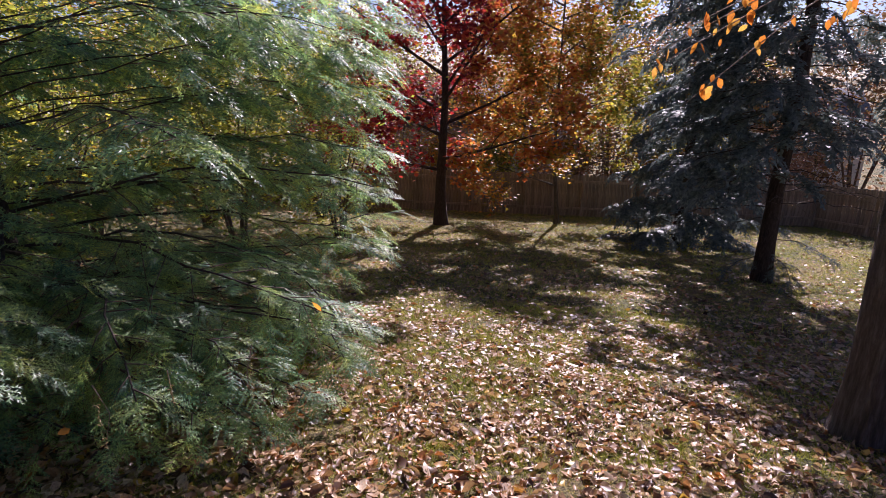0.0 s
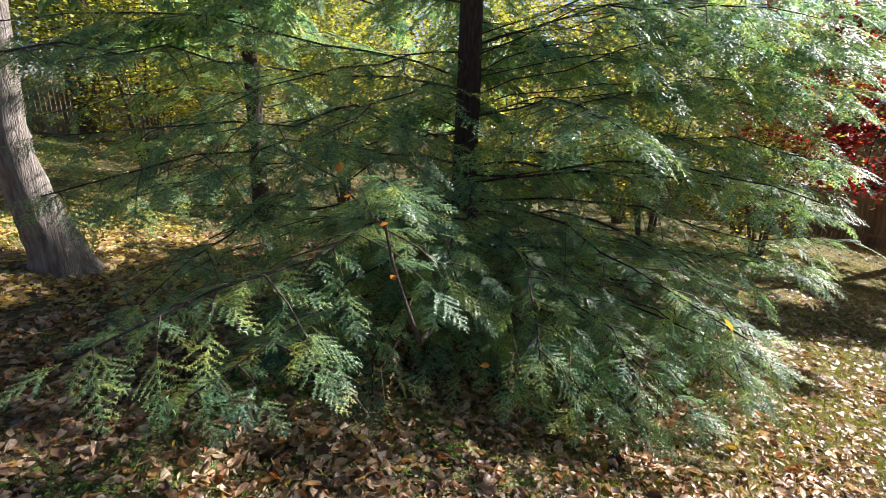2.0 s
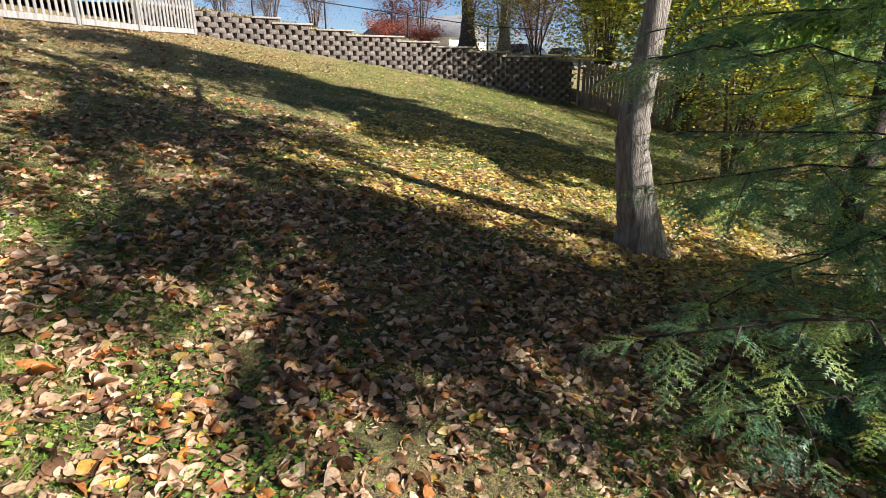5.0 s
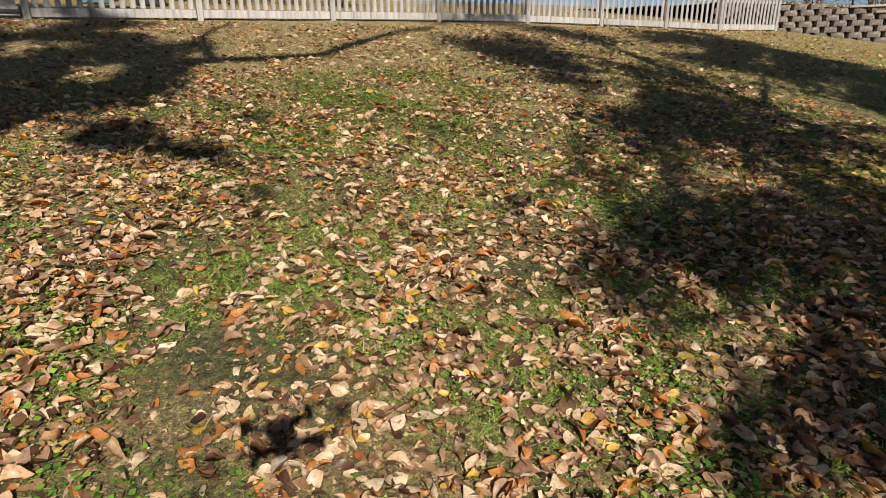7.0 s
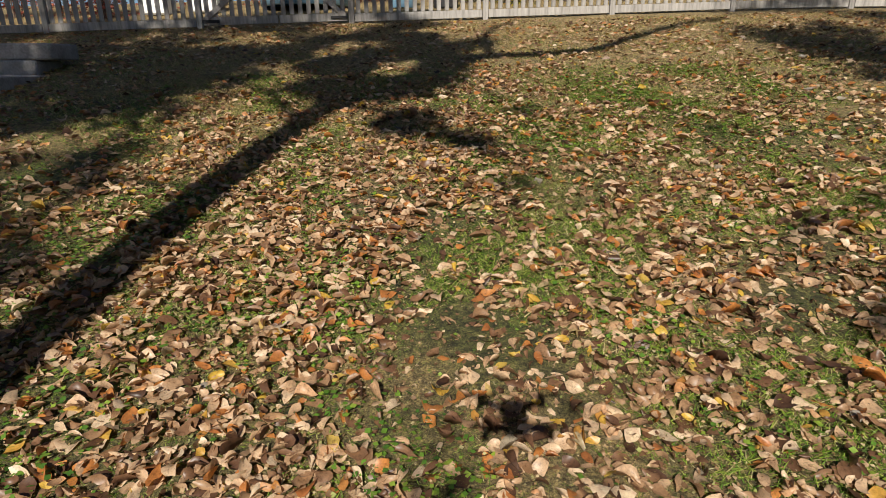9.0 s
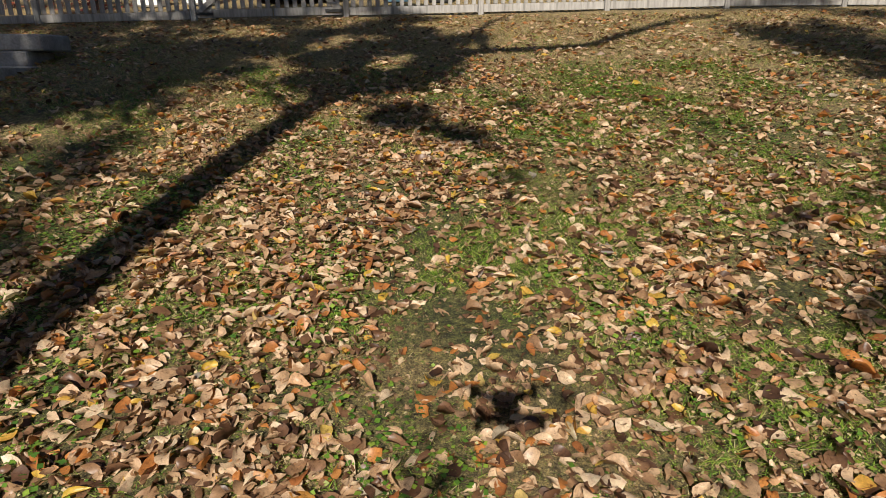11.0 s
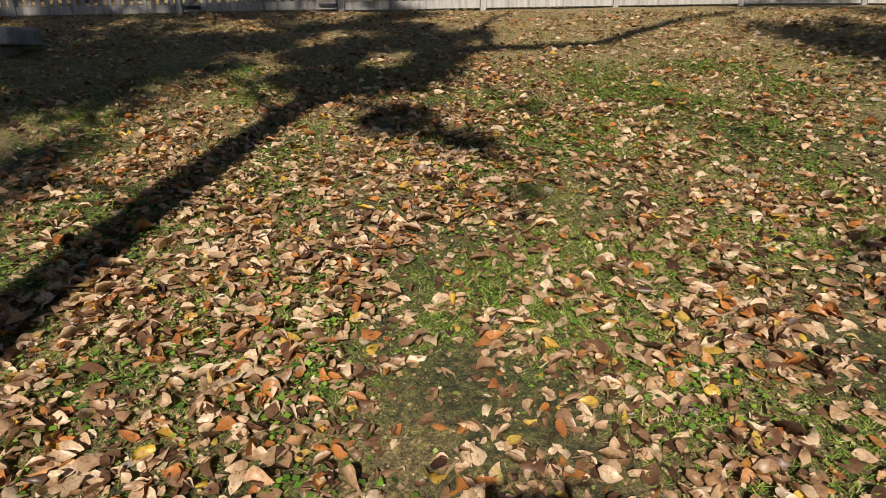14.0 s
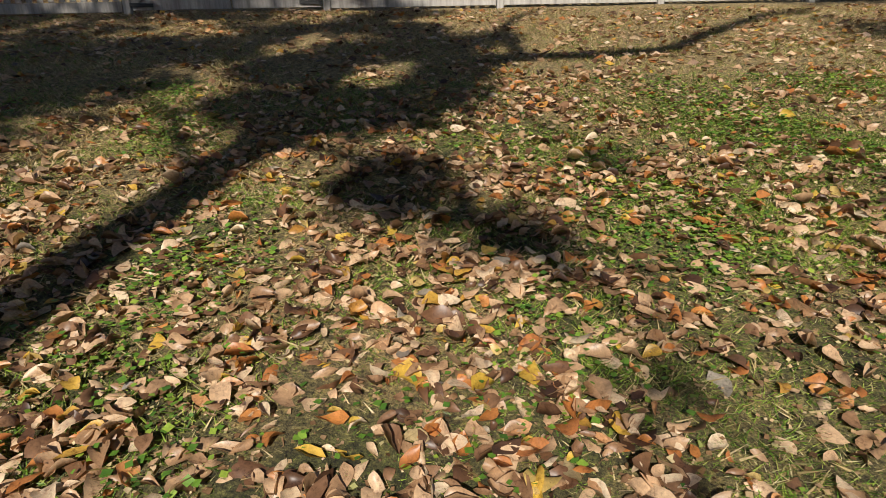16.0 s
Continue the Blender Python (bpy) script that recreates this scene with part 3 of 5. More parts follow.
for k in range(8):
    h, a, reach = 4.7 + 0.28 * k, radians(100 + (k * 67) % 170), rng.uniform(2.2, 2.9)
    hem.limb((reach * math.cos(a), reach * math.sin(a), h - rng.uniform(0.2, 0.6)), h, 0.15, 1.0, lod="loose", dense=0.55, bare=0.2)
for h, a in ((6.4, 172), (6.8, 183), (7.0, 193), (7.4, 178), (5.4, 176), (5.7, 184), (5.2, 169)):
    hem.limb((3.2 * math.cos(radians(a)), 3.2 * math.sin(radians(a)), h - 0.3), h, 0.15, 0.8, lod="loose", dense=0.6, bare=0.35)
for k in range(12):
    h, a, reach = 4.3 + 0.14 * k, radians(150 + (k * 23) % 58), rng.uniform(1.9, 3.1)
    hem.limb((reach * math.cos(a), reach * math.sin(a), h - rng.uniform(0.0, 0.3)), h, 0.12, 1.0, lod="loose", dense=0.5, bare=0.25)
for x, y, z, start in ((1.75, -3.4, 1.3, 1.2), (1.25, -5.0, 2.0, 1.9)):
    hem_to(x, y, z, start, 0.2, 1.0, radius=0.013, bare=0.3, lod="plain")
# an upturned bare stem with a few brown leaves caught on it, and one orange leaf on a spray
lead = np.array(((3.9, -4.0, -0.4), (3.0, -2.95, -0.15), (2.35, -2.2, 0.12), (2.14, -1.98, 0.4), (2.20, -1.91, 0.72), (2.22, -1.88, 0.93), (2.30, -1.75, 1.09), (2.34, -1.69, 1.19), (2.48, -1.44, 1.35))) - HEM
v, t, q = tube(lead, [0.024, 0.02, 0.015, 0.0115, 0.0095, 0.008, 0.006, 0.0045, 0.0025], 7)
part("limb", mesh_of("limb", v, t, q, True), M_BARK, hem.root, "bare upturned stem with rough bark")
for a, b in zip(lead[4:-1], lead[5:]):
    for f in (0.1, 0.4, 0.7, 0.95):
        w, turn = a + (b - a) * f, rng.uniform(0, 2 * np.pi)
        hem.fronds["fine"].append((*w, math.cos(turn), math.sin(turn), rng.uniform(-0.1, 0.5), rng.normal(0, 0.3), rng.normal(0, 0.3), rng.uniform(0.6, 1.05)))
hem.fronds["fine"].append((*lead[-1], -0.2, 0.3, 0.5, 0, 0, 1.0))
# thin dead twigs that hang bare below the sprays
for x, y, z in ((2.0, -1.3, 0.5), (1.95, -1.75, 0.45), (1.75, -2.35, 0.35), (1.55, -2.6, 0.3), (1.3, -3.0, 0.25), (1.15, -3.4, 0.35), (1.45, -3.2, 0.0), (2.3, -1.0, 0.35), (1.1, -3.9, 0.1)):
    a = np.array((x, y, z)) - HEM
    e = a + (rng.normal(0, 0.10), rng.normal(0, 0.10), -rng.uniform(0.22, 0.42))
    v, t, q = tube([a, (a + e) / 2 + rng.normal(0, 0.03, 3), e], [0.003, 0.0022, 0.001], 4)
    twig = part("dead_twig", mesh_of("dead_twig", v, t, q), M_STEM, hem.root)
    pile = Pile()
    spur = a + (e - a) * rng.uniform(0.15, 1, (34, 1))
    strew(pile, SMALL_V * (1, 0.5, 1), SMALL_T, spur, frames_of(rng.normal(0, 1, (34, 3)) + (0, 0, -0.8), rng.normal(0, 1, (34, 3))), rng.uniform(0.012, 0.028, (34, 1)))
    part("dry_needles", pile.mesh("dry_needles"), M_STRAW, twig)["kind"] = "stuff"
for p, size, mat in (((2.19, -1.90, 0.66), 0.06, M_ORANGE), ((2.20, -1.86, 0.95), 0.06, M_ORANGE), ((2.30, -1.72, 1.10), 0.055, M_ORANGE), ((2.32, -1.70, 1.24), 0.07, M_ORANGE), ((1.1, -3.5, 0.27), 0.085, M_HANG), ((1.9, -2.3, 0.12), 0.055, M_HANG)):
    ob = part("caught_leaf", mesh_of("caught_leaf", LEAF_V * size * (1, 1.3, 1.5), LEAF_T, None, True), mat, hem.root)
    ob.location = Vector(p) - Vector(HEM)
    ob.rotation_euler = (rng.uniform(-0.8, 0.8), rng.uniform(-0.8, 0.8), rng.uniform(0, 6))
hem.finish()

# a second hemlock behind the pale trunk
HEM2 = on_lawn(9.3, -4.3)
hem2 = Conifer("hemlock", HEM2, 15.0, 0.14, M_DARKBARK, M_NEEDLE, "younger hemlock with dense green sprays down to the ground", 0.16, 1.35)
for k in range(58):
    h = 0.25 + 0.24 * k
    a, reach = radians(137.5 * k + 60), 3.3 * (1 - h / 16.5) + 0.2
    if math.cos(a) < -0.3 and 1.2 < h < 5:
        reach = min(reach, 0.9)
    hem2.limb((reach * math.cos(a), reach * math.sin(a), h - 0.25), h, 0.15, 1.0, lod="plain" if h < 3.2 else "coarse", dense=0.5 if h < 3.2 else 0.75)
hem2.finish()

# tall spruce with a bare lower trunk
SPR = on_lawn(-5.72, -12.75)
spruce = Conifer("spruce", SPR, 17.0, 0.175, M_DARKBARK, M_SPRUCE, "tall spruce with a bare lower trunk and dead lower branches", 0.16, 0.9)
for k in range(26):
    h = 1.7 + 0.085 * k
    a, reach = radians(137.5 * k), rng.uniform(1.2, 2.6)
    spruce.limb((reach * math.cos(a), reach * math.sin(a), h + rng.uniform(-0.3, 0.15)), h, 0.08, 0.9, radius=0.016, dead=True, dense=0.5)
for k in range(24):
    h = 3.2 + 0.15 * k
    a, reach = radians(137.5 * k + 30), rng.uniform(2.4, 3.5)
    if math.cos(a) < -0.25:
        reach, bare = reach * 0.8, 0.6
    else:
        bare = 0.3
    spruce.limb((reach * math.cos(a), reach * math.sin(a), h - rng.uniform(0.2, 0.7)), h, 0.15, 1.0, lod="coarse", bare=bare, dense=0.45)
for k in range(30):
    h = 2.3 + 0.176 * k
    a, reach = radians(-75 + (61.8 * k) % 150), rng.uniform(1.9, 2.75)
    spruce.limb((reach * math.cos(a), reach * math.sin(a), h - rng.uniform(0.3, 0.8)), h, 0.15, 1.0, lod="coarse", bare=0.35, dense=0.36)
for k in range(5):
    a, reach, h = radians(72 * k + 20), rng.uniform(0.7, 1.3), 0.6 + 0.2 * k
    spruce.limb((reach * math.cos(a), reach * math.sin(a), h - 0.35), h, 0.1, 0.8, radius=0.012, lod="plain", bare=0.35)
for k in range(40):
    h = 6.4 + 0.25 * k
    a, reach = radians(137.5 * k), 3.4 * (1 - (h - 6.4) / 11.5) + 0.2
    spruce.limb((reach * math.cos(a), reach * math.sin(a), h - 0.4), h, 0.15, 1.0, lod="coarse", dense=0.6)
spruce.finish()

BLU = on_lawn(-5.5, -18.4)
blue = Conifer("spruce", BLU, 12.0, 0.16, M_DARKBARK, M_SPRUCE, "dense blue spruce with boughs down to the grass", 0.15, 0.95)
for k in range(70):
    h = 0.3 + 0.16 * k
    a, reach = radians(137.5 * k), 2.3 * (1 - h / 12.2) + 0.15
    blue.limb((reach * math.cos(a), reach * math.sin(a), h - 0.2), h, 0.1, 1.0, lod="coarse", dense=0.8 if h < 6.5 else 0.3, bare=0.3)
blue.finish()

# ---- broadleaf trees ----


class Broadleaf:
    def __init__(self, name, base, label, bark):
        self.base = np.array(base, float)
        self.root = thing(name, base, label, "tree")
        self.bark, self.twigs, self.tips = bark, Pile(), []

    def bough(self, pts, r0, r1, name="limb", n=9, rough=0.05):
        pts = np.asarray(pts, float)
        s, fine = np.linspace(0, 1, len(pts)), np.linspace(0, 1, 4 * len(pts))
        p = np.stack([np.interp(fine, s, pts[:, c]) for c in range(3)], -1)
        p[1:-1] = (p[:-2] + 2 * p[1:-1] + p[2:]) / 4
        rad = (r0 + (r1 - r0) * fine)[:, None] * (1 + rng.normal(0, rough, (len(fine), n)))
        if name == "trunk":
            rad *= (1 + 0.55 * np.exp(-np.maximum(p[:, 2] - pts[0][2] - 0.15, 0) * 3.2))[:, None] * (1 + 0.06 * np.sin(np.arange(n) * 2.1))[None]
        v, t, q = tube(p, rad, n)
        part(name, mesh_of(name, v, t, q, True), self.bark, self.root)
        return p

    def spread(self, start, way, length, radius, depth):
        way = unit(np.asarray(way, float))
        pts = [np.array(start, float)]
        n = 4 if depth > 1 else 2
        for _ in range(n):
            way = unit(way + rng.normal(0, 0.13, 3) + (0, 0, 0.06))
            pts.append(pts[-1] + way * length / n)
        pts = np.array(pts)
        v, t, q = tube(pts, np.linspace(radius, radius * 0.45, n + 1), 5 if depth > 1 else 3)
        self.twigs.put(v, t, q)
        if depth <= 1:
            self.tips.extend(pts[1:])
        if depth:
            for f in (0.4, 0.6, 0.8, 1.0):
                p = np.array([np.interp(f, np.linspace(0, 1, n + 1), pts[:, c]) for c in range(3)])
                w = unit(way + rng.normal(0, 0.55, 3))
                self.spread(p, w, length * rng.uniform(0.5, 0.7), radius * 0.5, depth - 1)

    def leaves(self, count, size, groups, form=(STAR_V, STAR_T), loose=0.16, tips=None, tilt=1.0):
        """groups: material and a test of places; each leaf goes to the first group that takes it."""
        at = np.array(self.tips if tips is None else tips)
        p = at[rng.integers(0, len(at), count)] + rng.normal(0, loose, (count, 3))
        turns, size = random_turns(count, tilt), size * rng.uniform(0.65, 1.2, (count, 1))
        rest = np.ones(count, bool)
        for name, material, test in groups:
            mine = rest & test(p + self.base)
            rest &= ~mine
            if mine.any():
                pile = Pile()
                strew(pile, *form, p[mine], turns[mine], size[mine])
                part(name, pile.mesh(name), material, self.root)["kind"] = "stuff"

    def finish(self):
        if self.twigs.n:
            part("twigs", self.twigs.mesh("twigs", True), self.bark, self.root)["kind"] = "stuff"


anywhere = lambda p: np.ones(len(p), bool)  # noqa: E731

# red maple before the board fence
maple = Broadleaf("maple", on_lawn(2.42, -19.8), "maple with red and orange autumn leaves and a dark trunk", M_DARKBARK)
stem = maple.bough([(0, 0, -0.2), (0.02, 0, 1.2), (-0.05, 0.05, 2.6), (-0.15, 0.1, 4.4), (-0.1, 0, 6.8), (0, 0, 15.0)], 0.22, 0.04, "trunk", 12)
for k in range(31):
    h = 2.0 + 0.4 * k
    a = radians(137.5 * k + 10)
    reach = 3.9 * (1 - 0.026 * k)
    p0 = np.array([np.interp(h, stem[:, 2], stem[:, c]) for c in range(3)])
    rise = 0.25 + 0.05 * k
    tip = p0 + reach * np.array([math.cos(a), math.sin(a), rise])
    maple.bough([p0, p0 + (tip - p0) * 0.5 + (0, 0, -0.06), tip], 0.06, 0.02)
    for f in (0.35, 0.55, 0.75, 1.0):
        maple.spread(p0 + (tip - p0) * f, np.array([math.cos(a), math.sin(a), rise]) + rng.normal(0, 0.7, 3), 1.1, 0.02, 2)
maple.leaves(34000, 0.165, [("orange_leaves", M_ORANGE, lambda p: (p[:, 0] + 0.35 * rng.normal(size=len(p)) < 1.7 - 0.35 * p[:, 2]) | (p[:, 2] < -1.6)), ("red_leaves", M_RED, anywhere)], (SMALL_V * (1, 1.6, 1), SMALL_T), 0.13)
maple.finish()

# amber tree beside the maple
amber = Broadleaf("amber_tree", on_lawn(-1.9, -21.6), "small tree with amber, olive and yellow autumn leaves", M_BARK)
stem = amber.bough([(0, 0, -0.2), (0.1, 0, 1.0), (0.25, 0.05, 2.4), (0.3, 0.1, 4.2), (0.2, 0, 10.5)], 0.10, 0.02, "trunk", 9)
for k in range(21):
    h = 1.5 + 0.42 * k
    a, reach = radians(137.5 * k + 40), 3.0 * (1 - 0.036 * k)
    p0 = np.array([np.interp(h, stem[:, 2], stem[:, c]) for c in range(3)])
    tip = p0 + reach * np.array([math.cos(a), math.sin(a), 0.35])
    amber.bough([p0, p0 + (tip - p0) * 0.5, tip], 0.035, 0.012)
    for f in (0.3, 0.55, 0.8, 1.0):
        amber.spread(p0 + (tip - p0) * f, np.array([math.cos(a), math.sin(a), 0.2]) + rng.normal(0, 0.7, 3), 1.0, 0.014, 2)
amber.leaves(24000, 0.14, [("yellow_leaves", M_YELLOW, lambda p: p[:, 0] < -3.0 + 0.4 * rng.normal(size=len(p))), ("amber_leaves", M_AMBER, anywhere)], (SMALL_V * (1, 1.5, 1), SMALL_T), 0.14)
amber.finish()

# big tree beside the walk: its trunk and limbs throw the long shadow up the bank
RT = np.array(on_lawn(-3.12, -4.6))
big = Broadleaf("shade_tree", RT, "large shade tree with a thick grey-brown trunk and only sparse foliage", M_BARK)
up_to = lambda *p: np.array(p) - RT  # noqa: E731
stem = big.bough([(0, 0, -0.2), up_to(-3.0, -4.57, 0.2), up_to(-2.92, -4.55, 2.6), up_to(-2.89, -4.5, 5.2), up_to(-2.87, -4.5, 6.8), up_to(-2.68, -4.5, 8.3), up_to(-2.62, -4.5, 9.4)], 0.225, 0.135, "trunk", 18, 0.035)
big.bough([up_to(-2.66, -4.5, 9.2), up_to(-2.66, -4.5, 10.4), up_to(-2.5, -4.5, 11.6), up_to(-2.62, -4.5, 12.6), up_to(-2.6, -4.5, 13.6)], 0.12, 0.05)
big.bough([up_to(-2.7, -4.5, 8.2), up_to(-2.41, -4.5, 8.81), up_to(-1.98, -4.5, 9.68), up_to(-1.22, -4.5, 10.50), up_to(-0.53, -4.5, 10.54), up_to(0.34, -4.5, 10.78), up_to(0.85, -4.5, 11.44), up_to(1.53, -4.5, 12.2), up_to(2.11, -4.5, 12.8), up_to(2.9, -4.5, 13.2)], 0.15, 0.085)
big.bough([up_to(-1.15, -4.5, 10.5), up_to(-1.38, -4.5, 11.9), up_to(-1.21, -4.5, 12.8), up_to(-0.82, -4.5, 13.4)], 0.09, 0.05)
big.bough([up_to(-1.98, -4.5, 9.68), up_to(-1.36, -4.45, 9.16), up_to(-0.83, -4.4, 8.53), up_to(-0.57, -4.4, 7.95)], 0.03, 0.01)
big.bough([up_to(-2.7, -4.5, 8.5), up_to(-2.1, -4.5, 8.35), up_to(-1.6, -4.5, 7.75), up_to(-1.0, -4.5, 7.38), up_to(-0.77, -4.5, 7.1), up_to(-0.67, -4.5, 6.7)], 0.05, 0.012)
big.bough([up_to(-2.75, -4.5, 8.0), up_to(-3.6, -4.6, 9.2), up_to(-5.2, -4.8, 10.2), up_to(-6.6, -4.9, 11.6)], 0.055, 0.03)
big.bough([up_to(-2.87, -4.5, 6.7), up_to(-3.9, -4.9, 7.2), up_to(-5.0, -5.2, 8.4), up_to(-6.0, -5.3, 9.4)], 0.03, 0.015)
big.bough([up_to(-6.6, -4.9, 11.6), up_to(-8.2, -4.9, 12.6), up_to(-10.0, -4.7, 13.4)], 0.04, 0.012)
low = big.bough([up_to(-2.75, -4.5, 3.3), up_to(-2.3, -4.3, 3.7), up_to(-2.1, -4.0, 3.2), up_to(-2.0, -3.9, 2.3)], 0.03, 0.006)
big.bough([up_to(-2.89, -4.5, 5.3), up_to(-1.9, -4.5, 5.3), up_to(-0.95, -4.5, 4.75), up_to(-0.34, -4.5, 4.8)], 0.007, 0.003)
big.bough([up_to(-0.67, -4.5, 6.7), up_to(-0.2, -4.5, 6.3), up_to(0.25, -4.5, 6.0)], 0.010, 0.004)
# where the crown still holds leaves: beside the fork, on the low bough, and over the other side
for x, z, reach, n in ((-2.75, 9.6, 0.6, 3), (-2.2, 9.2, 0.5, 3), (-1.75, 9.2, 0.35, 1), (-2.4, 10.4, 0.7, 4), (-1.9, 11.0, 0.5, 2), (-3.1, 10.8, 0.6, 3), (-3.5, 11.6, 0.7, 3), (-2.2, 11.6, 0.6, 2), (-2.0, 10.2, 0.45, 2), (-1.9, 8.1, 0.2, 1)):
    for _ in range(n):
        big.spread(up_to(x, -4.5, z), rng.normal(0, 1, 3), reach, 0.012, 1)
for x, z in ((-5.4, 8.9), (-5.2, 9.7), (-6.0, 10.0), (-5.7, 9.2), (-4.8, 9.0), (-6.4, 9.4), (-6.9, 9.6), (-7.4, 10.3), (-6.6, 10.7), (-5.6, 10.9), (-4.9, 10.6), (-4.4, 11.8), (-5.0, 12.8), (-6.2, 12.0), (-7.2, 11.6), (-8.2, 12.2), (-9.2, 12.8), (-8.2, 11.0), (-3.8, 12.8), (-3.4, 13.6), (-6.0, 13.4), (-7.6, 13.2), (-10.0, 13.2)):
    for _ in range(3):
        big.spread(up_to(x, -4.7, z), rng.normal(0, 1, 3), 0.75, 0.012, 1)
# the top of the crown
for k in range(11):
    for _ in range(3):
        big.spread(up_to(-10.3 + 0.74 * k, -4.6 + 0.02 * k, 14.3 + 0.5 * math.sin(k * 2.1)), rng.normal(0, 1, 3), 0.8, 0.012, 1)
tips = np.array(big.tips)
over = tips[:, 0] < -0.9
big.leaves(11500, 0.16, [("leaves", M_HANG, anywhere)], (SMALL_V * (1, 1.5, 1), SMALL_T), 0.12, tips=tips[~over])
big.leaves(16000, 0.19, [("leaves", M_HANG, anywhere)], (SMALL_V * (1, 1.5, 1), SMALL_T), 0.24, tips=tips[over])
stray = np.repeat(np.array([up_to(x, -4.5, z) for x, z in ((-1.85, 8.1), (-1.6, 7.8), (-1.45, 7.72), (-1.35, 7.62), (-1.2, 7.58), (-1.1, 7.5), (-1.0, 7.45), (-1.25, 7.5), (-0.95, 7.4), (-0.72, 6.75), (-0.7, 8.2))]), 9, 0)
big.leaves(260, 0.12, [("leaves", M_HANG, anywhere)], (SMALL_V * (1, 1.5, 1), SMALL_T), 0.085, tips=stray)
stray = np.array([up_to(x, -4.5, z) for x, z in ((0.25, 5.95), (-0.97, 4.75), (-0.90, 4.55), (-0.34, 4.78), (0.7, 8.0), (0.85, 9.4), (1.0, 7.7))])
big.leaves(38, 0.10, [("leaves", M_HANG, anywhere)], (SMALL_V * (1, 1.5, 1), SMALL_T), 0.07, tips=stray)
# drooping twigs with the last orange leaves
for a, b in (((-2.02, -3.87, 2.30), (-1.18, -4.2, 1.51)), ((-2.0, -3.9, 2.33), (-0.84, -4.28, 1.64)), ((-2.0, -3.92, 2.36), (-1.15, -4.2, 1.98)), ((-2.0, -3.9, 2.3), (-1.90, -3.92, 1.98)), ((-2.0, -3.9, 2.34), (-1.0, -4.25, 1.84))):
    a, b = up_to(*a), up_to(*b)
    p = np.array([a, a + (b - a) * 0.35 + (0, 0, 0.05), a + (b - a) * 0.7 + (0, 0, 0.03), b])
    v, t, q = tube(p, [0.005, 0.004, 0.003, 0.0015], 5)
    twig = part("twig", mesh_of("twig", v, t, q, True), M_STEM, big.root, "thin pale drooping twig")
    n = 11
    f = rng.uniform(0.3, 1.0, (n, 1))
    drop = a + (b - a) * f + (0, 0, 0.01) + rng.normal(0, 0.03, (n, 3))
    pile = Pile()
    strew(pile, LEAF_V, LEAF_T, drop, frames_of(np.c_[rng.normal(0, 0.45, (n, 2)), -np.ones(n)], rng.normal(0, 1, (n, 3)) + (0, 1.5, 0)), 0.07 * rng.uniform(0.7, 1.2, (n, 1)))
    part("hanging_leaves", pile.mesh("hanging_leaves"), M_HANG, twig, "last orange leaves hanging from the twig")["kind"] = "stuff"
big.finish()

# pale leaning trunk in the sun
pale = Broadleaf("pale_tree", on_lawn(6.15, -0.95), "tree with a pale furrowed trunk in the sun", M_PALEBARK)
stem = pale.bough([(0, 0, -0.2), (-0.06, 0.08, 0.35), (-0.16, 0.19, 0.85), (-0.25, 0.25, 1.3), (-0.30, 0.2, 1.8), (-0.33, 0.15, 2.4), (-0.3, 0.1, 3.2), (0.2, 0.2, 8.0), (0.3, 0.3, 11)], 0.21, 0.05, "trunk", 18, 0.05)
for k in range(9):
    h = 3.7 + 0.75 * k
    a, reach = radians(137.5 * k + 100), 2.6 * (1 - 0.06 * k)
    p0 = np.array([np.interp(h, stem[:, 2], stem[:, c]) for c in range(3)])
    tip = p0 + reach * np.array([math.cos(a), math.sin(a), 0.55])
    pale.bough([p0, p0 + (tip - p0) * 0.5, tip], 0.06, 0.02)
    for f in (0.5, 0.8, 1.0):
        pale.spread(p0 + (tip - p0) * f, np.array([math.cos(a), math.sin(a), 0.5]) + rng.normal(0, 0.6, 3), 1.2, 0.016, 2)
pale.leaves(13000, 0.13, [("leaves", M_AMBER, anywhere)], (SMALL_V * (1, 1.5, 1), SMALL_T), 0.2)
pale.finish()


def shrub(name, x, y, height, width, count, material, label, stems=7, size=0.07, form=(SMALL_V, SMALL_T), z=None, category="shrub", depth=1, loose=0.2, trunk=0.0, bark=None):
    b = Broadleaf(name, (x, y, float(lay(x, y)) if z is None else z), label, bark or M_TWIG)
    b.root["category"] = category
    if trunk:
        b.bough([(0, 0, -0.15), (0.05, 0, 0.2 * height), (0.0, 0.05, 0.45 * height), (0.1, 0, 0.75 * height)], trunk, trunk * 0.4, "trunk", 12)
    for k in range(stems):
        a = radians(137.5 * k)
        tip = np.array([width / 2 * math.cos(a) * rng.uniform(0.3, 1), width / 2 * math.sin(a) * rng.uniform(0.3, 1), height * rng.uniform(0.7, 1.0)])
        b.bough([(0.1 * math.cos(a), 0.1 * math.sin(a), -0.1), tip * (0.35, 0.35, 0.5), tip], 0.012 + 0.006 * height, 0.006, "stem", 6)
        for f in (0.3, 0.5, 0.7, 0.85, 1.0):
            b.spread(tip * (f * 0.6 + 0.3 * f * f, f * 0.6 + 0.3 * f * f, f), rng.normal(0, 0.8, 3) + (0, 0, 0.3), 0.28 * height, 0.008, depth)
    if count:
        b.leaves(count, size, [("leaves", material, anywhere)], form, loose)
    b.finish()


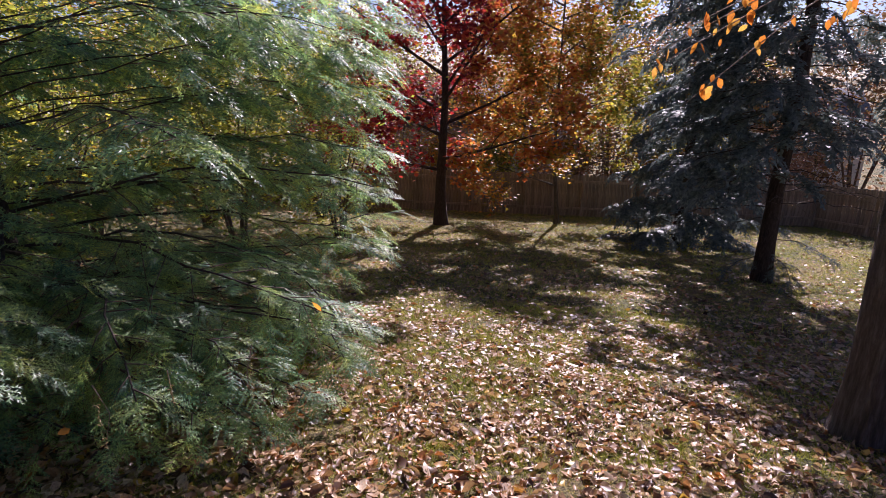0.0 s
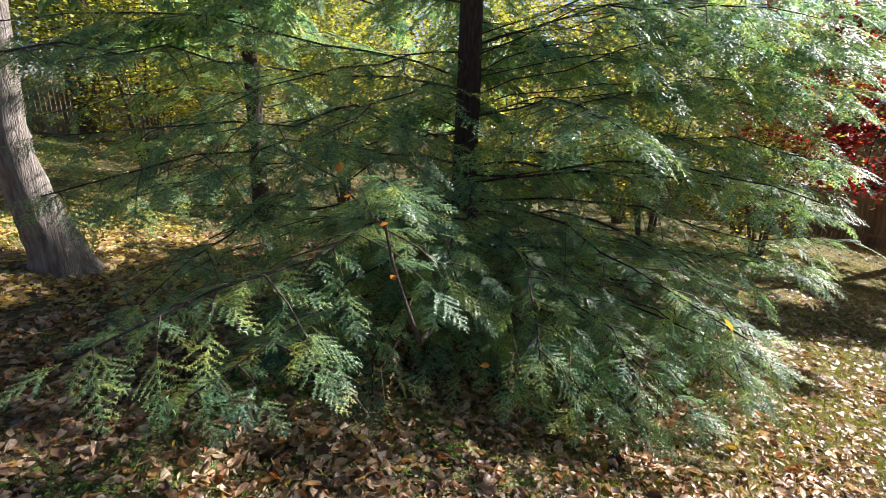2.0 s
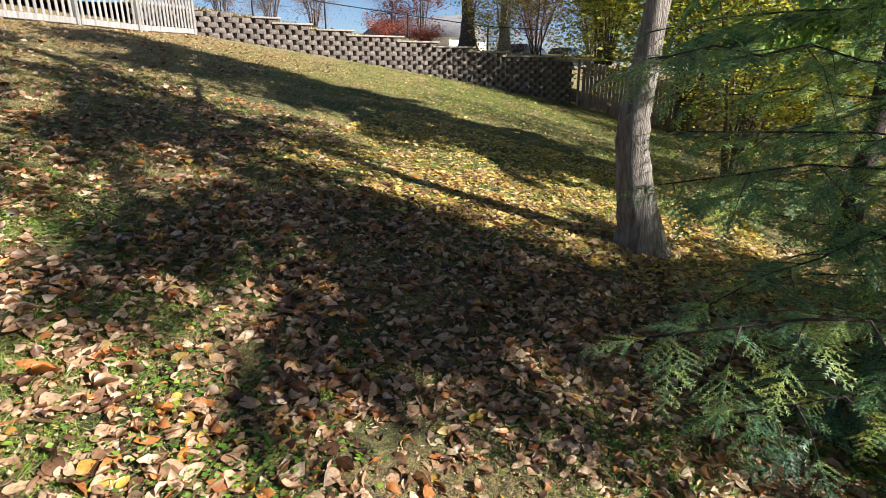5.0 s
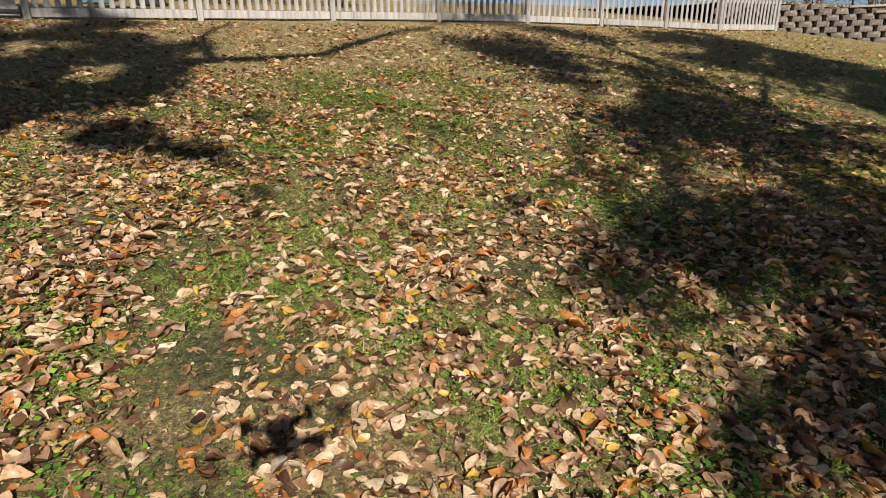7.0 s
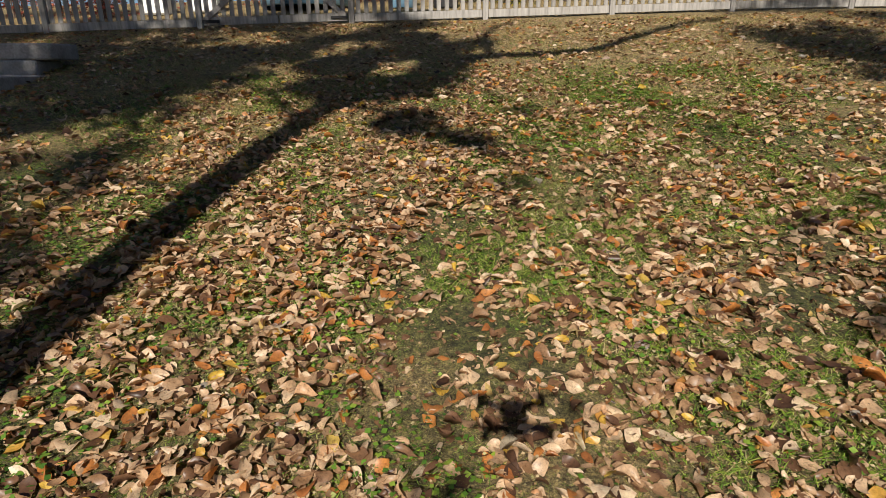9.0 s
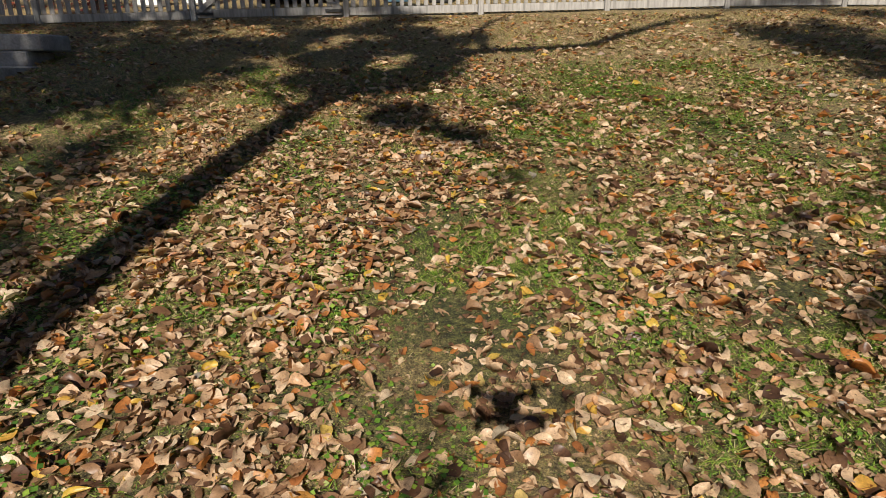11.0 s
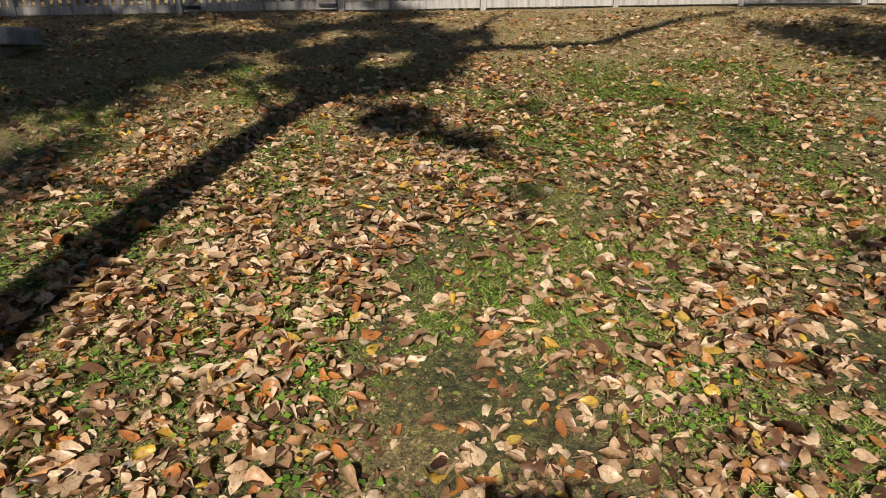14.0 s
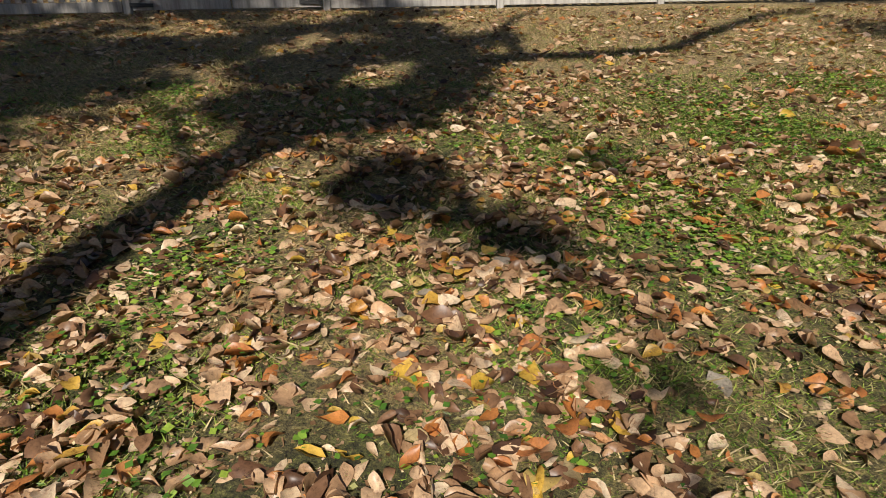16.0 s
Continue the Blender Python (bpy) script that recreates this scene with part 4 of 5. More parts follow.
for k, (x, y, h, w, n) in enumerate(((8.2, -9.4, 4.8, 3.8, 9000), (11.6, -7.4, 5.0, 4.0, 9000), (6.2, -12.2, 4.6, 3.6, 8000), (13.5, -3.6, 4.8, 3.6, 7500), (10.2, -12.5, 5.2, 4.0, 7000), (15.5, -9.0, 5.5, 4.2, 7000), (5.0, -16.0, 4.4, 3.2, 5000), (17.5, -5.0, 5.0, 4.0, 6000))):
    shrub("honeysuckle", x, y, h, w, n, M_HONEY, "tall honeysuckle shrub with yellow-green autumn leaves", 6, 0.11, loose=0.34)
shrub("yellow_tree", 27.4, -1.6, 6.0, 4.6, 7000, M_YELLOW, "yellow-green tree above the wall", 7, 0.15, z=2.0, category="tree", loose=0.3)
shrub("yellow_tree", 23.4, -4.2, 9.5, 6.4, 20000, M_HONEY, "yellow-green tree near the end of the wall", 9, 0.2, category="tree", loose=0.6)
# This one is added only to shade the wall end and the board fence.
shrub("yellow_tree", 23.0, -8.4, 9.0, 6.5, 16000, M_HONEY, "yellow-green tree near the end of the wall", 9, 0.2, category="tree", loose=0.6)
shrub("burning_bush", 22.6, 7.2, 0.6, 2.2, 3500, M_REDBUSH, "low bush with dull red leaves", 12, 0.06, z=2.85, loose=0.12)
shrub("burning_bush", 24.0, 6.0, 0.5, 1.7, 2600, M_REDBUSH, "low bush with dull red leaves", 8, 0.07, z=2.75, loose=0.12)
for x, y, h, w, n in ((17.9, 11.4, 1.7, 2.3, 4500), (19.0, 10.2, 1.8, 2.4, 4500), (20.0, 9.1, 1.5, 2.2, 3200), (17.0, 12.6, 1.6, 2.0, 3000)):
    shrub("twiggy_shrub", x, y, h, w, n, M_TAN, "bushy shrub of bare twigs and reddish-tan leaves", 12, 0.055, z=3.25, depth=2, loose=0.14)
shrub("oak", 31.6, 5.6, 8.0, 5.0, 9000, M_TAN, "oak with a thick dark trunk and brown leaves beyond the wall", 5, 0.12, z=2.8, category="tree", loose=0.3, trunk=0.42, bark=M_BARK)
shrub("dark_tree", 33.5, 10.4, 3.0, 2.2, 3200, M_REDBUSH, "small dark reddish tree", 6, 0.12, z=3.2, category="tree", trunk=0.08)
shrub("dark_tree", 34.0, 8.8, 4.2, 2.8, 4200, M_REDBUSH, "small dark reddish tree", 6, 0.13, z=3.2, category="tree", trunk=0.09)
shrub("pear", 29.8, 3.4, 6.5, 4.6, 12000, M_YELLOW, "low-forking tree with pale bark and yellow-green leaves", 6, 0.13, z=2.5, category="tree", loose=0.3, trunk=0.3, bark=M_PALEBARK)
# thicker trees behind the end of the wall
for x, y, h, w, mat, label in ((35.0, 2.2, 7.0, 6.0, M_TAN, "tree with thin brown leaves beyond the wall"), (33.0, -1.6, 6.5, 5.5, M_HONEY, "olive-green tree beyond the end of the wall"), (31.0, -4.6, 6.5, 5.5, M_HONEY, "olive-green tree beyond the end of the wall"), (27.0, -6.0, 6.5, 5.0, M_HONEY, "olive-green tree beyond the end of the wall"), (37.5, -1.0, 8.5, 6.5, M_HONEY, "olive-green tree beyond the end of the wall"), (38.5, 2.4, 6.5, 5.5, M_TAN, "tree with thin brown leaves beyond the wall"), (30.2, -1.2, 5.5, 3.8, M_HONEY, "olive-green tree beyond the end of the wall")):
    shrub("leafy_tree", x, y, h, w, 9000, mat, label, 7, 0.13, (SMALL_V * (1, 1.4, 1), SMALL_T), z=2.5 if x > 34 else 2.1 if x > 28 else None, category="tree", loose=0.45)

# tall shrubs that close the view behind the hemlocks
for x, y, h, w in ((9.5, -16.5, 6.8, 5.5), (13.5, -13.5, 6.8, 5.5), (18.0, -10.0, 7.0, 5.5), (21.5, -14.5, 7.8, 6.0), (13.5, -19.5, 7.8, 6.0), (7.0, -20.0, 7.2, 5.5)):
    shrub("honeysuckle", x, y, h, w, 7500, M_HONEY, "tall honeysuckle thicket with yellow-green autumn leaves", 7, 0.15, loose=0.5)

# trees of the gardens behind the board fence
for k, (x, y, h, w, mat) in enumerate(((-17, -30, 9, 7, M_FAR), (-12, -37, 9, 7, M_YELLOW), (-8, -35, 8, 6, M_YELLOW), (-4.2, -36, 9.5, 6, M_AMBER), (0.5, -36, 9.5, 6.5, M_ORANGE), (5.5, -35.5, 9, 6, M_TAN), (-14.5, -34, 8.5, 6, M_FAR), (-10.2, -35.5, 9, 6, M_TAN), (-6.2, -37, 9.5, 6, M_AMBER), (-1.8, -38, 9.5, 6, M_YELLOW), (3.2, -38, 9.5, 6, M_AMBER), (8.2, -37, 9, 6, M_HONEY), (10, -28, 8, 6, M_HONEY), (15, -27.5, 8, 6, M_HONEY), (20, -26.5, 9, 6, M_AMBER), (27.5, -22, 9, 6, M_YELLOW), (28.5, -15, 9, 6, M_YELLOW), (28, -8.5, 8, 6, M_AMBER), (-22, -22, 10, 7, M_FAR), (-24, -14, 10, 7, M_FAR))):
    shrub("garden_tree", x, y, h, w, 7500, mat, "autumn tree in a garden behind the board fence", 6, 0.19, (SMALL_V * (1, 1.5, 1), SMALL_T), category="tree", loose=0.45)

# a hedge of low shrubs close behind the fence
for k in range(10):
    shrub("hedge_shrub", -15.0 + 2.6 * k + rng.uniform(-0.4, 0.4), -28.6 + 0.06 * k + rng.uniform(-0.5, 0.5), rng.uniform(2.9, 3.7), 3.0, 2600, (M_FAR, M_TAN, M_HONEY, M_AMBER)[k % 4], "thinning autumn shrub showing over the board fence", 6, 0.14, (SMALL_V * (1, 1.4, 1), SMALL_T), loose=0.3)

# woods all round, far off
pile, n = Pile(), 24000
a, d = rng.uniform(0, 2 * np.pi, n), rng.uniform(140, 220, n)
x, y = d * np.cos(a), d * np.sin(a)
crown = 3.5 + 5.5 * np.abs(np.sin(a * 17) * np.cos(a * 7.3 + d * 0.08))
strew(pile, SMALL_V * (1, 1.6, 1), SMALL_T, np.stack([x, y, lay(x, y) + rng.uniform(0, 1, n) ** 1.3 * crown], -1), random_turns(n, 1.5), rng.uniform(0.5, 1.0, (n, 1)))
single("far_woods", pile.mesh("far_woods"), M_FAR, "distant autumn woods in brown and rust", "woods", kind="stuff")

# ---- on the bank above the wall ----
iron = thing("iron_fence", (0, 0, 0), "black metal fence along the top of the retaining wall", "fence")
tops = []
for s, top in ((1.2, 4.55), (3.5, 4.2), (5.84, 3.88), (8.85, 3.60), (12.0, 3.30), (14.3, 3.25)):
    p, d = wall_at(min(s, WALL_LEN))
    q = p + np.array([-d[1], d[0]]) * 0.6
    low = wall_top(s) - 0.15
    v, t, f = tube([(*q, low), (*q, top), (*q, top + 0.05)], [0.028, 0.028, 0.014], 8)
    part("post", mesh_of("post", v, t, f), M_IRON, iron)
    tops.append((*q, top))
for a, b in zip(tops[:-1], tops[1:]):
    a, b = np.array(a), np.array(b)
    v, t, f = tube([a - (0, 0, 0.02), b - (0, 0, 0.02)], [0.02, 0.02], 6)
    part("top_rail", mesh_of("top_rail", v, t, f), M_IRON, iron)
    wires = Pile()
    run = np.linalg.norm((b - a)[:2])
    for k in range(int(run / 0.16)):
        for lean in (0.55, -0.55):
            f0 = k * 0.16 / run
            f1 = f0 + lean / run
            p, q = a + (b - a) * f0, a + (b - a) * min(max(f1, 0), 1)
            v, t, f = tube([p - (0, 0, 0.02), q - (0, 0, 0.95)], [0.001, 0.001], 3)
            wires.put(v, t, f)
    part("wire_mesh", wires.mesh("wire_mesh"), M_IRON, iron)


def house(x, y, z, sx, sy, h, turn, label, wall_mat=M_SIDING):
    root = thing("house", (x, y, z), label, "house")
    root.rotation_euler = (0, 0, radians(turn))
    part("wall", box(sx, sy, h), wall_mat, root)
    o = 0.4
    v = [(-sx / 2 - o, -sy / 2 - o, h), (sx / 2 + o, -sy / 2 - o, h), (sx / 2 + o, sy / 2 + o, h), (-sx / 2 - o, sy / 2 + o, h), (-sx / 2 - o, 0, h + sy * 0.3), (sx / 2 + o, 0, h + sy * 0.3)]
    part("roof", mesh_of("roof", v, [(0, 4, 3), (1, 2, 5)], [(0, 1, 5, 4), (2, 3, 4, 5), (3, 2, 1, 0)]), M_ROOF, root)
    for fx in (-0.32, -0.05, 0.25):
        for sgn in (-1, 1):
            win = part("window", box(1.1, 0.08, 1.3, 0.01), M_SIDING, root)
            win.location = (fx * sx, sgn * sy / 2, h * 0.4)
            pane = part("pane", box(0.95, 0.04, 1.12), M_GLASS, win)
            pane.location = (0, sgn * 0.035, 0.09)


house(66, 17, 2.2, 12, 8, 2.8, 70, "low white ranch house with a grey roof")
house(4.0, 31, 4.9, 14, 8, 3.0, 4, "pale house with a grey roof beyond the picket fence")
house(2.0, -40, -5.3, 13, 8, 3.6, 8, "pale house behind the board fence")
house(-16, -42, -5.3, 12, 8, 3.6, -10, "grey-roofed house behind the board fence")


def car(x, y, z, turn, label):
    root = thing("car", (x, y, z), label, "car", "parked cars")
    root.rotation_euler = (0, 0, radians(turn))
    prof = [(-2.1, 0.35), (-2.15, 0.75), (-1.5, 0.92), (-0.9, 1.42), (0.6, 1.45), (1.3, 0.98), (2.1, 0.85), (2.2, 0.4)]
    n = len(prof)
    v = [(px, sy * (0.86 if pz < 1.1 else 0.66), pz) for sy in (-1, 1) for px, pz in prof]
    q = [(k, (k + 1) % n, n + (k + 1) % n, n + k) for k in range(n)]
    bm = bmesh.new()
    vs = [bm.verts.new(p) for p in v]
    for f in q:
        bm.faces.new([vs[k] for k in f])
    bm.faces.new([vs[k] for k in range(n)][::-1])
    bm.faces.new([vs[n + k] for k in range(n)])
    bmesh.ops.recalc_face_normals(bm, faces=list(bm.faces))
    bmesh.ops.bevel(bm, geom=list(bm.edges), offset=0.06, segments=2, affect="EDGES")
    me = bpy.data.meshes.new("body")
    bm.to_mesh(me)
    bm.free()
    part("body", me, M_CARPAINT, root)
    for sy in (-1, 1):
        g = part("side_window", mesh_of("side_window", [(-1.2, sy * 0.84, 0.98), (1.0, sy * 0.84, 0.98), (0.5, sy * 0.70, 1.36), (-0.8, sy * 0.70, 1.36)], quads=[(0, 1, 2, 3)]), M_GLASS, root)
        for wx in (-1.3, 1.35):
            ang = np.linspace(-0.1, 0.1, 3)
            v, t, f = tube([(wx, sy * 0.68, 0.32), (wx, sy * 0.88, 0.32), (wx, sy * 0.89, 0.32)], [0.32, 0.32, 0.2], 16)
            part("wheel", mesh_of("wheel", v, t, f), M_RUBBER, root)
    v = [(0.68, -0.62, 1.41), (0.68, 0.62, 1.41), (1.28, 0.76, 1.04), (1.28, -0.76, 1.04)]
    part("windscreen", mesh_of("windscreen", np.array(v) + (0.03, 0, 0.02), quads=[(0, 3, 2, 1)]), M_GLASS, root)


car(36.2, 3.0, 1.75, 150, "pale blue car parked beyond the wall")
car(38.5, 0.4, 1.6, 150, "pale blue car parked beyond the wall")

# ---- behind the picket fence ----


def drum(name, x, y, r, h, material, label, category):
    prof = [(0.0, r * 0.95), (0.02, r), (h * 0.5, r * 1.02), (h - 0.02, r), (h, r * 0.93)]
    v, t, q = tube([(0, 0, z) for z, _ in prof], [k for _, k in prof], 20)
    return single(name, mesh_of(name, v, t, q, True), material, label, category, where=(x, y, float(lay(x, y)) - 0.02))


drum("paddling_pool", -3.2, 14.6, 1.1, 0.5, M_BLUE, "round blue plastic paddling pool on the grass", "pool")
drum("barrel", -0.9, 14.0, 0.3, 0.85, M_BLUE, "blue plastic barrel standing on the grass", "barrel")
drum("planter", 0.1, 13.8, 0.28, 0.5, M_DARK, "dark plastic planter behind the fence", "planter")
single("white_bin", box(0.6, 0.5, 0.9, 0.03), M_SIDING, "white storage bin behind the fence", "bin", where=on_lawn(-5.4, 14.0, 0.01))
single("white_bin", box(0.5, 0.5, 0.7, 0.03), M_SIDING, "white storage bin behind the fence", "bin", where=on_lawn(-6.4, 13.7, 0.01))
for x, y in ((-8.5, 13.6), (1.6, 14.2), (3.0, 14.8), (-9.8, 13.9), (-7.4, 13.3), (-10.8, 13.2), (-6.2, 15.2), (-4.6, 15.6), (-1.9, 15.8), (0.6, 15.0), (4.3, 14.4)):
    shrub("garden_shrub", x, y, 1.3, 1.5, 1800, M_YELLOW if x > 0 else M_REDBUSH, "low garden shrub behind the fence", 6, 0.09)

# ---- stone steps on the bank ----
for x, front, top, sx, sy, h, turn in ((-5.9, 6.54, 1.65, 1.75, 0.92, 0.34, 1), (-6.05, 7.43, 1.83, 1.8, 0.55, 0.30, 1), (-5.95, 7.47, 2.035, 1.95, 0.62, 0.20, 1.5)):
    ob = single("step_block", box(sx, sy, h, 0.018), M_STONE, "weathered grey stone step block set into the bank", "step", "stone steps", where=(x, front + sy / 2, top - h))
    ob.rotation_euler = (0, 0, radians(turn))

# ---- unseen hovering stand-in for the camera's quadcopter, whose shadow falls on the lawn ----
EYE = Vector((0.0, -0.02, 1.71))
quad = thing("quadcopter", EYE + SUN_WAY * 0.35, "small dark folding quadcopter, unseen stand-in hovering to cast the camera drone's shadow", "drone")
part("body", box(0.095, 0.18, 0.06, 0.015, False), M_DARK, quad)
for sx in (-1, 1):
    for sy in (-1, 1):
        v, t, q = tube([(sx * 0.03, sy * 0.05, 0), (sx * 0.12, sy * 0.10, 0.01)], [0.017, 0.014], 6)
        arm = part("arm", mesh_of("arm", v, t, q), M_DARK, quad)
        v, t, q = tube([(sx * 0.12, sy * 0.10, -0.02), (sx * 0.12, sy * 0.10, 0.03)], [0.015, 0.014], 10)
        part("motor", mesh_of("motor", v, t, q), M_DARK, arm)
        blade = part("propeller", box(0.13, 0.024, 0.003, 0.001), M_DARK, arm)
        blade.location = (sx * 0.12, sy * 0.10, 0.032)

# ---- leaves and grass on the lawn ----


def wide_noise(x, y, f, seed):
    r = np.random.default_rng(seed)
    out = 0
    for k in range(6):
        a, b, c = r.normal(0, f, 2).tolist() + [r.uniform(0, 6.3)]
        out = out + np.sin(a * x + b * y + c)
    return out / 2.5


def strewn(n, x0, x1, y0, y1, keep):
    x, y = rng.uniform(x0, x1, n), rng.uniform(y0, y1, n)
    k = rng.uniform(0, 1, n) < keep(x, y)
    return x[k], y[k]


def lawn_up(x, y):
    e = 0.05
    return unit(np.stack([-(lay(x + e, y) - lay(x - e, y)) / (2 * e), -(lay(x, y + e) - lay(x, y - e)) / (2 * e), np.ones(len(x))], -1))


TABLE = np.random.default_rng(5).uniform(-1, 1, (64, 64))


def patches(x, y, cell, shift):
    """Smooth patches about a cell wide, from -1 to 1."""
    u, w = x / cell + shift, y / cell + 0.37 * x / cell + shift * 1.7
    i, j = np.floor(u).astype(int), np.floor(w).astype(int)
    f, g = u - i, w - j
    f, g = f * f * (3 - 2 * f), g * g * (3 - 2 * g)
    at = lambda a, b: TABLE[a % 64, b % 64]  # noqa: E731
    return (at(i, j) * (1 - f) + at(i + 1, j) * f) * (1 - g) + (at(i, j + 1) * (1 - f) + at(i + 1, j + 1) * f) * g


def drift(x, y):
    return 0.5 * patches(x, y, 0.34, 3.1) + 0.4 * patches(x, y, 0.13, 9.4) + 0.2 * patches(x, y, 1.5, 5.2)


def leaf_keep(x, y):
    thick = np.clip(0.62 + 1.0 * drift(x, y) + np.clip(-0.6 - y, 0, 1) * 0.22 + 0.35 * np.exp(-((x - 3.2) / 2.2) ** 2 - ((y + 1.0) / 2.4) ** 2), 0.14, 1)
    return thick * np.where(y > 3.5, np.clip(1 - (y - 3.5) / 5.0, 0.36, 1), np.clip(1 - (-6 - y) / 10.0, 0.12, 1))


def leaf_form(seed, steps, width, cup, curve, twist):
    """A dry ovate leaf: folded at its rib, rolled along its length, twisted and crumpled; unit length along x."""
    r = np.random.default_rng(seed)
    u = np.linspace(0, 1, steps + 2)
    half = 0.5 * width * np.sin(np.pi * u**0.78) ** 0.9 * r.uniform(0.92, 1.08, steps + 2)
    bow = curve * (u - 0.5)
    along = np.c_[np.sin(bow) / curve, 0.05 * np.sin(u * 5 + seed), (1 - np.cos(bow)) / curve]
    v, t = [along[0]], []
    for k in range(1, steps + 1):
        lift, turn = cup * half[k], twist * (u[k] - 0.5)
        for side in (-1, 0, 1):
            y, z = side * half[k], abs(side) * lift
            v.append(along[k] + (r.normal(0, 0.012), y * math.cos(turn) - z * math.sin(turn), y * math.sin(turn) + z * math.cos(turn) + r.normal(0, 0.026)))
    v.append(along[-1])
    for side in (0, 1):
        t += [(0, 2 + side, 1 + side), (len(v) - 1, 3 * steps - 2 + side, 3 * steps - 1 + side)]
        for k in range(steps - 1):
            a, b = 1 + 3 * k + side, 4 + 3 * k + side
            t += [(a, a + 1, b), (a + 1, b + 1, b)]
    return np.array(v), t


LEAF_KINDS = ((0.52, 0.4, 0.9, 0.5), (0.44, 0.9, 1.8, -1.0), (0.60, -0.35, 1.2, 0.9), (0.40, 1.4, -1.2, 0.7), (0.56, 0.25, 2.2, -0.7), (0.62, 0.6, -1.6, 1.2), (0.46, 1.9, 1.0, 0.5), (0.55, 0.15, 0.6, 0.4), (0.42, 1.1, 2.8, 0.9), (0.65, -0.7, 0.8, -0.7), (0.48, 0.6, 1.4, 1.9), (0.58, 0.3, -0.8, -1.3), (0.38, 2.4, 0.7, 0.3), (0.50, -1.1, 1.5, 1.0))
FINE_LEAVES = [leaf_form(k, 5, *kind) for k, kind in enumerate(LEAF_KINDS)]
MID_LEAVES = [leaf_form(30 + k, 2, *kind) for k, kind in enumerate(LEAF_KINDS[:8])]
PLAIN_LEAF = [(np.array([(-0.5, 0, 0), (0, 0.3, 0.08), (0.5, 0, 0.06), (0, -0.3, 0.08)]), [(0, 2, 1), (0, 3, 2)])]


def lay_leaves(name, n, area, size, label, forms, inside=None, material=None):
    x, y = strewn(n, *area, leaf_keep)
    if inside is not None:
        k = inside(x, y)
        x, y = x[k], y[k]
    k = len(x)
    up = lawn_up(x, y) + rng.normal(0, 0.58, (k, 3)) * rng.uniform(0.3, 1.5, (k, 1))
    a = rng.uniform(0, 2 * np.pi, k)
    pile = Pile()
    scale = size * (0.4 + 1.3 * rng.beta(1.9, 2.8, (k, 1))) * np.c_[np.ones(k), rng.uniform(0.75, 1.2, k), rng.choice((-1.0, 1.0), k, p=(0.4, 0.6)) * rng.uniform(0.5, 1.2, k)]
    heap = rng.uniform(0.004, 0.024, k) + rng.uniform(0, 0.05, k) * np.clip(drift(x, y), 0, 1)
    at, turns = np.stack([x, y, lay(x, y) + heap], -1), frames_of(np.stack([np.cos(a), np.sin(a), rng.normal(0, 0.2, k)], -1), up)
    pick = rng.integers(0, len(forms), k)
    for f, form in enumerate(forms):
        strew(pile, *form, at[pick == f], turns[pick == f], scale[pick == f])
    single(name, pile.mesh(name), material or M_FALLEN, label, "leaves", kind="stuff")


close_by = lambda x, y: (x - 0.2) ** 2 + (y - np.clip(y, 0.0, 4.2)) ** 2 < 2.5**2  # noqa: E731
middle = lambda x, y: ~close_by(x, y) & (np.abs(x - 0.5) < 5) & (np.abs(y - 1) < 6.5)  # noqa: E731
lay_leaves("leaf_litter", 46000, (-2.35, 2.75, -2.55, 6.75), 0.076, "thick litter of curled tan and brown fallen leaves", FINE_LEAVES, close_by)
lay_leaves("outer_leaf_litter", 92000, (-4.5, 5.5, -5.5, 7.5), 0.079, "litter of fallen brown leaves round the trees", MID_LEAVES, middle)
lay_leaves("scattered_leaf_litter", 190000, (-7.5, 8, -8, 11.3), 0.079, "litter of fallen brown leaves over the bank", PLAIN_LEAF, lambda x, y: ~close_by(x, y) & ~middle(x, y))
lay_leaves("far_leaf_litter", 80000, (-14, 8, -23.5, -8), 0.09, "fallen brown leaves under the trees", PLAIN_LEAF)
lay_leaves("side_leaf_litter", 15000, (8, 22, -14, 6), 0.07, "fallen yellow leaves on the grass", PLAIN_LEAF, None, M_FALLEN_YELLOW)
lay_leaves("yellow_leaf_litter", 26000, (5.0, 11.0, -2.8, 3.2), 0.075, "bright yellow fallen leaves round the pale trunk", PLAIN_LEAF, None, M_FALLEN_YELLOW)
lay_leaves("upper_leaf_litter", 12000, (8, 16, 6, 11.4), 0.085, "scattered small fallen leaves on the upper bank", PLAIN_LEAF)
lay_leaves("upper_leaf_litter", 10000, (-14, -7.5, 0, 10.4), 0.09, "scattered small fallen leaves on the upper bank", PLAIN_LEAF)

BLADE_V = np.array([(0, -0.052, 0), (0, 0.052, 0), (0.75, 0, 0.5)], float)
BLADE_T = [(0, 1, 2)]


def lay_grass(name, n, area, size, material, keep, label):
    x, y = strewn(n, *area, keep)
    x, y = np.repeat(x, 3) + rng.normal(0, 0.016, len(x) * 3), np.repeat(y, 3) + rng.normal(0, 0.016, len(y) * 3)
    k, a = len(x), rng.uniform(0, 2 * np.pi, len(x))
    pile = Pile()
    strew(pile, BLADE_V, BLADE_T, np.stack([x, y, lay(x, y) - 0.004], -1), frames_of(np.stack([np.cos(a), np.sin(a), np.zeros(k)], -1), lawn_up(x, y) + rng.normal(0, 0.25, (k, 3))), size * rng.uniform(0.5, 1.3, (k, 1)))
    single(name, pile.mesh(name), material, label, "grass", kind="stuff")


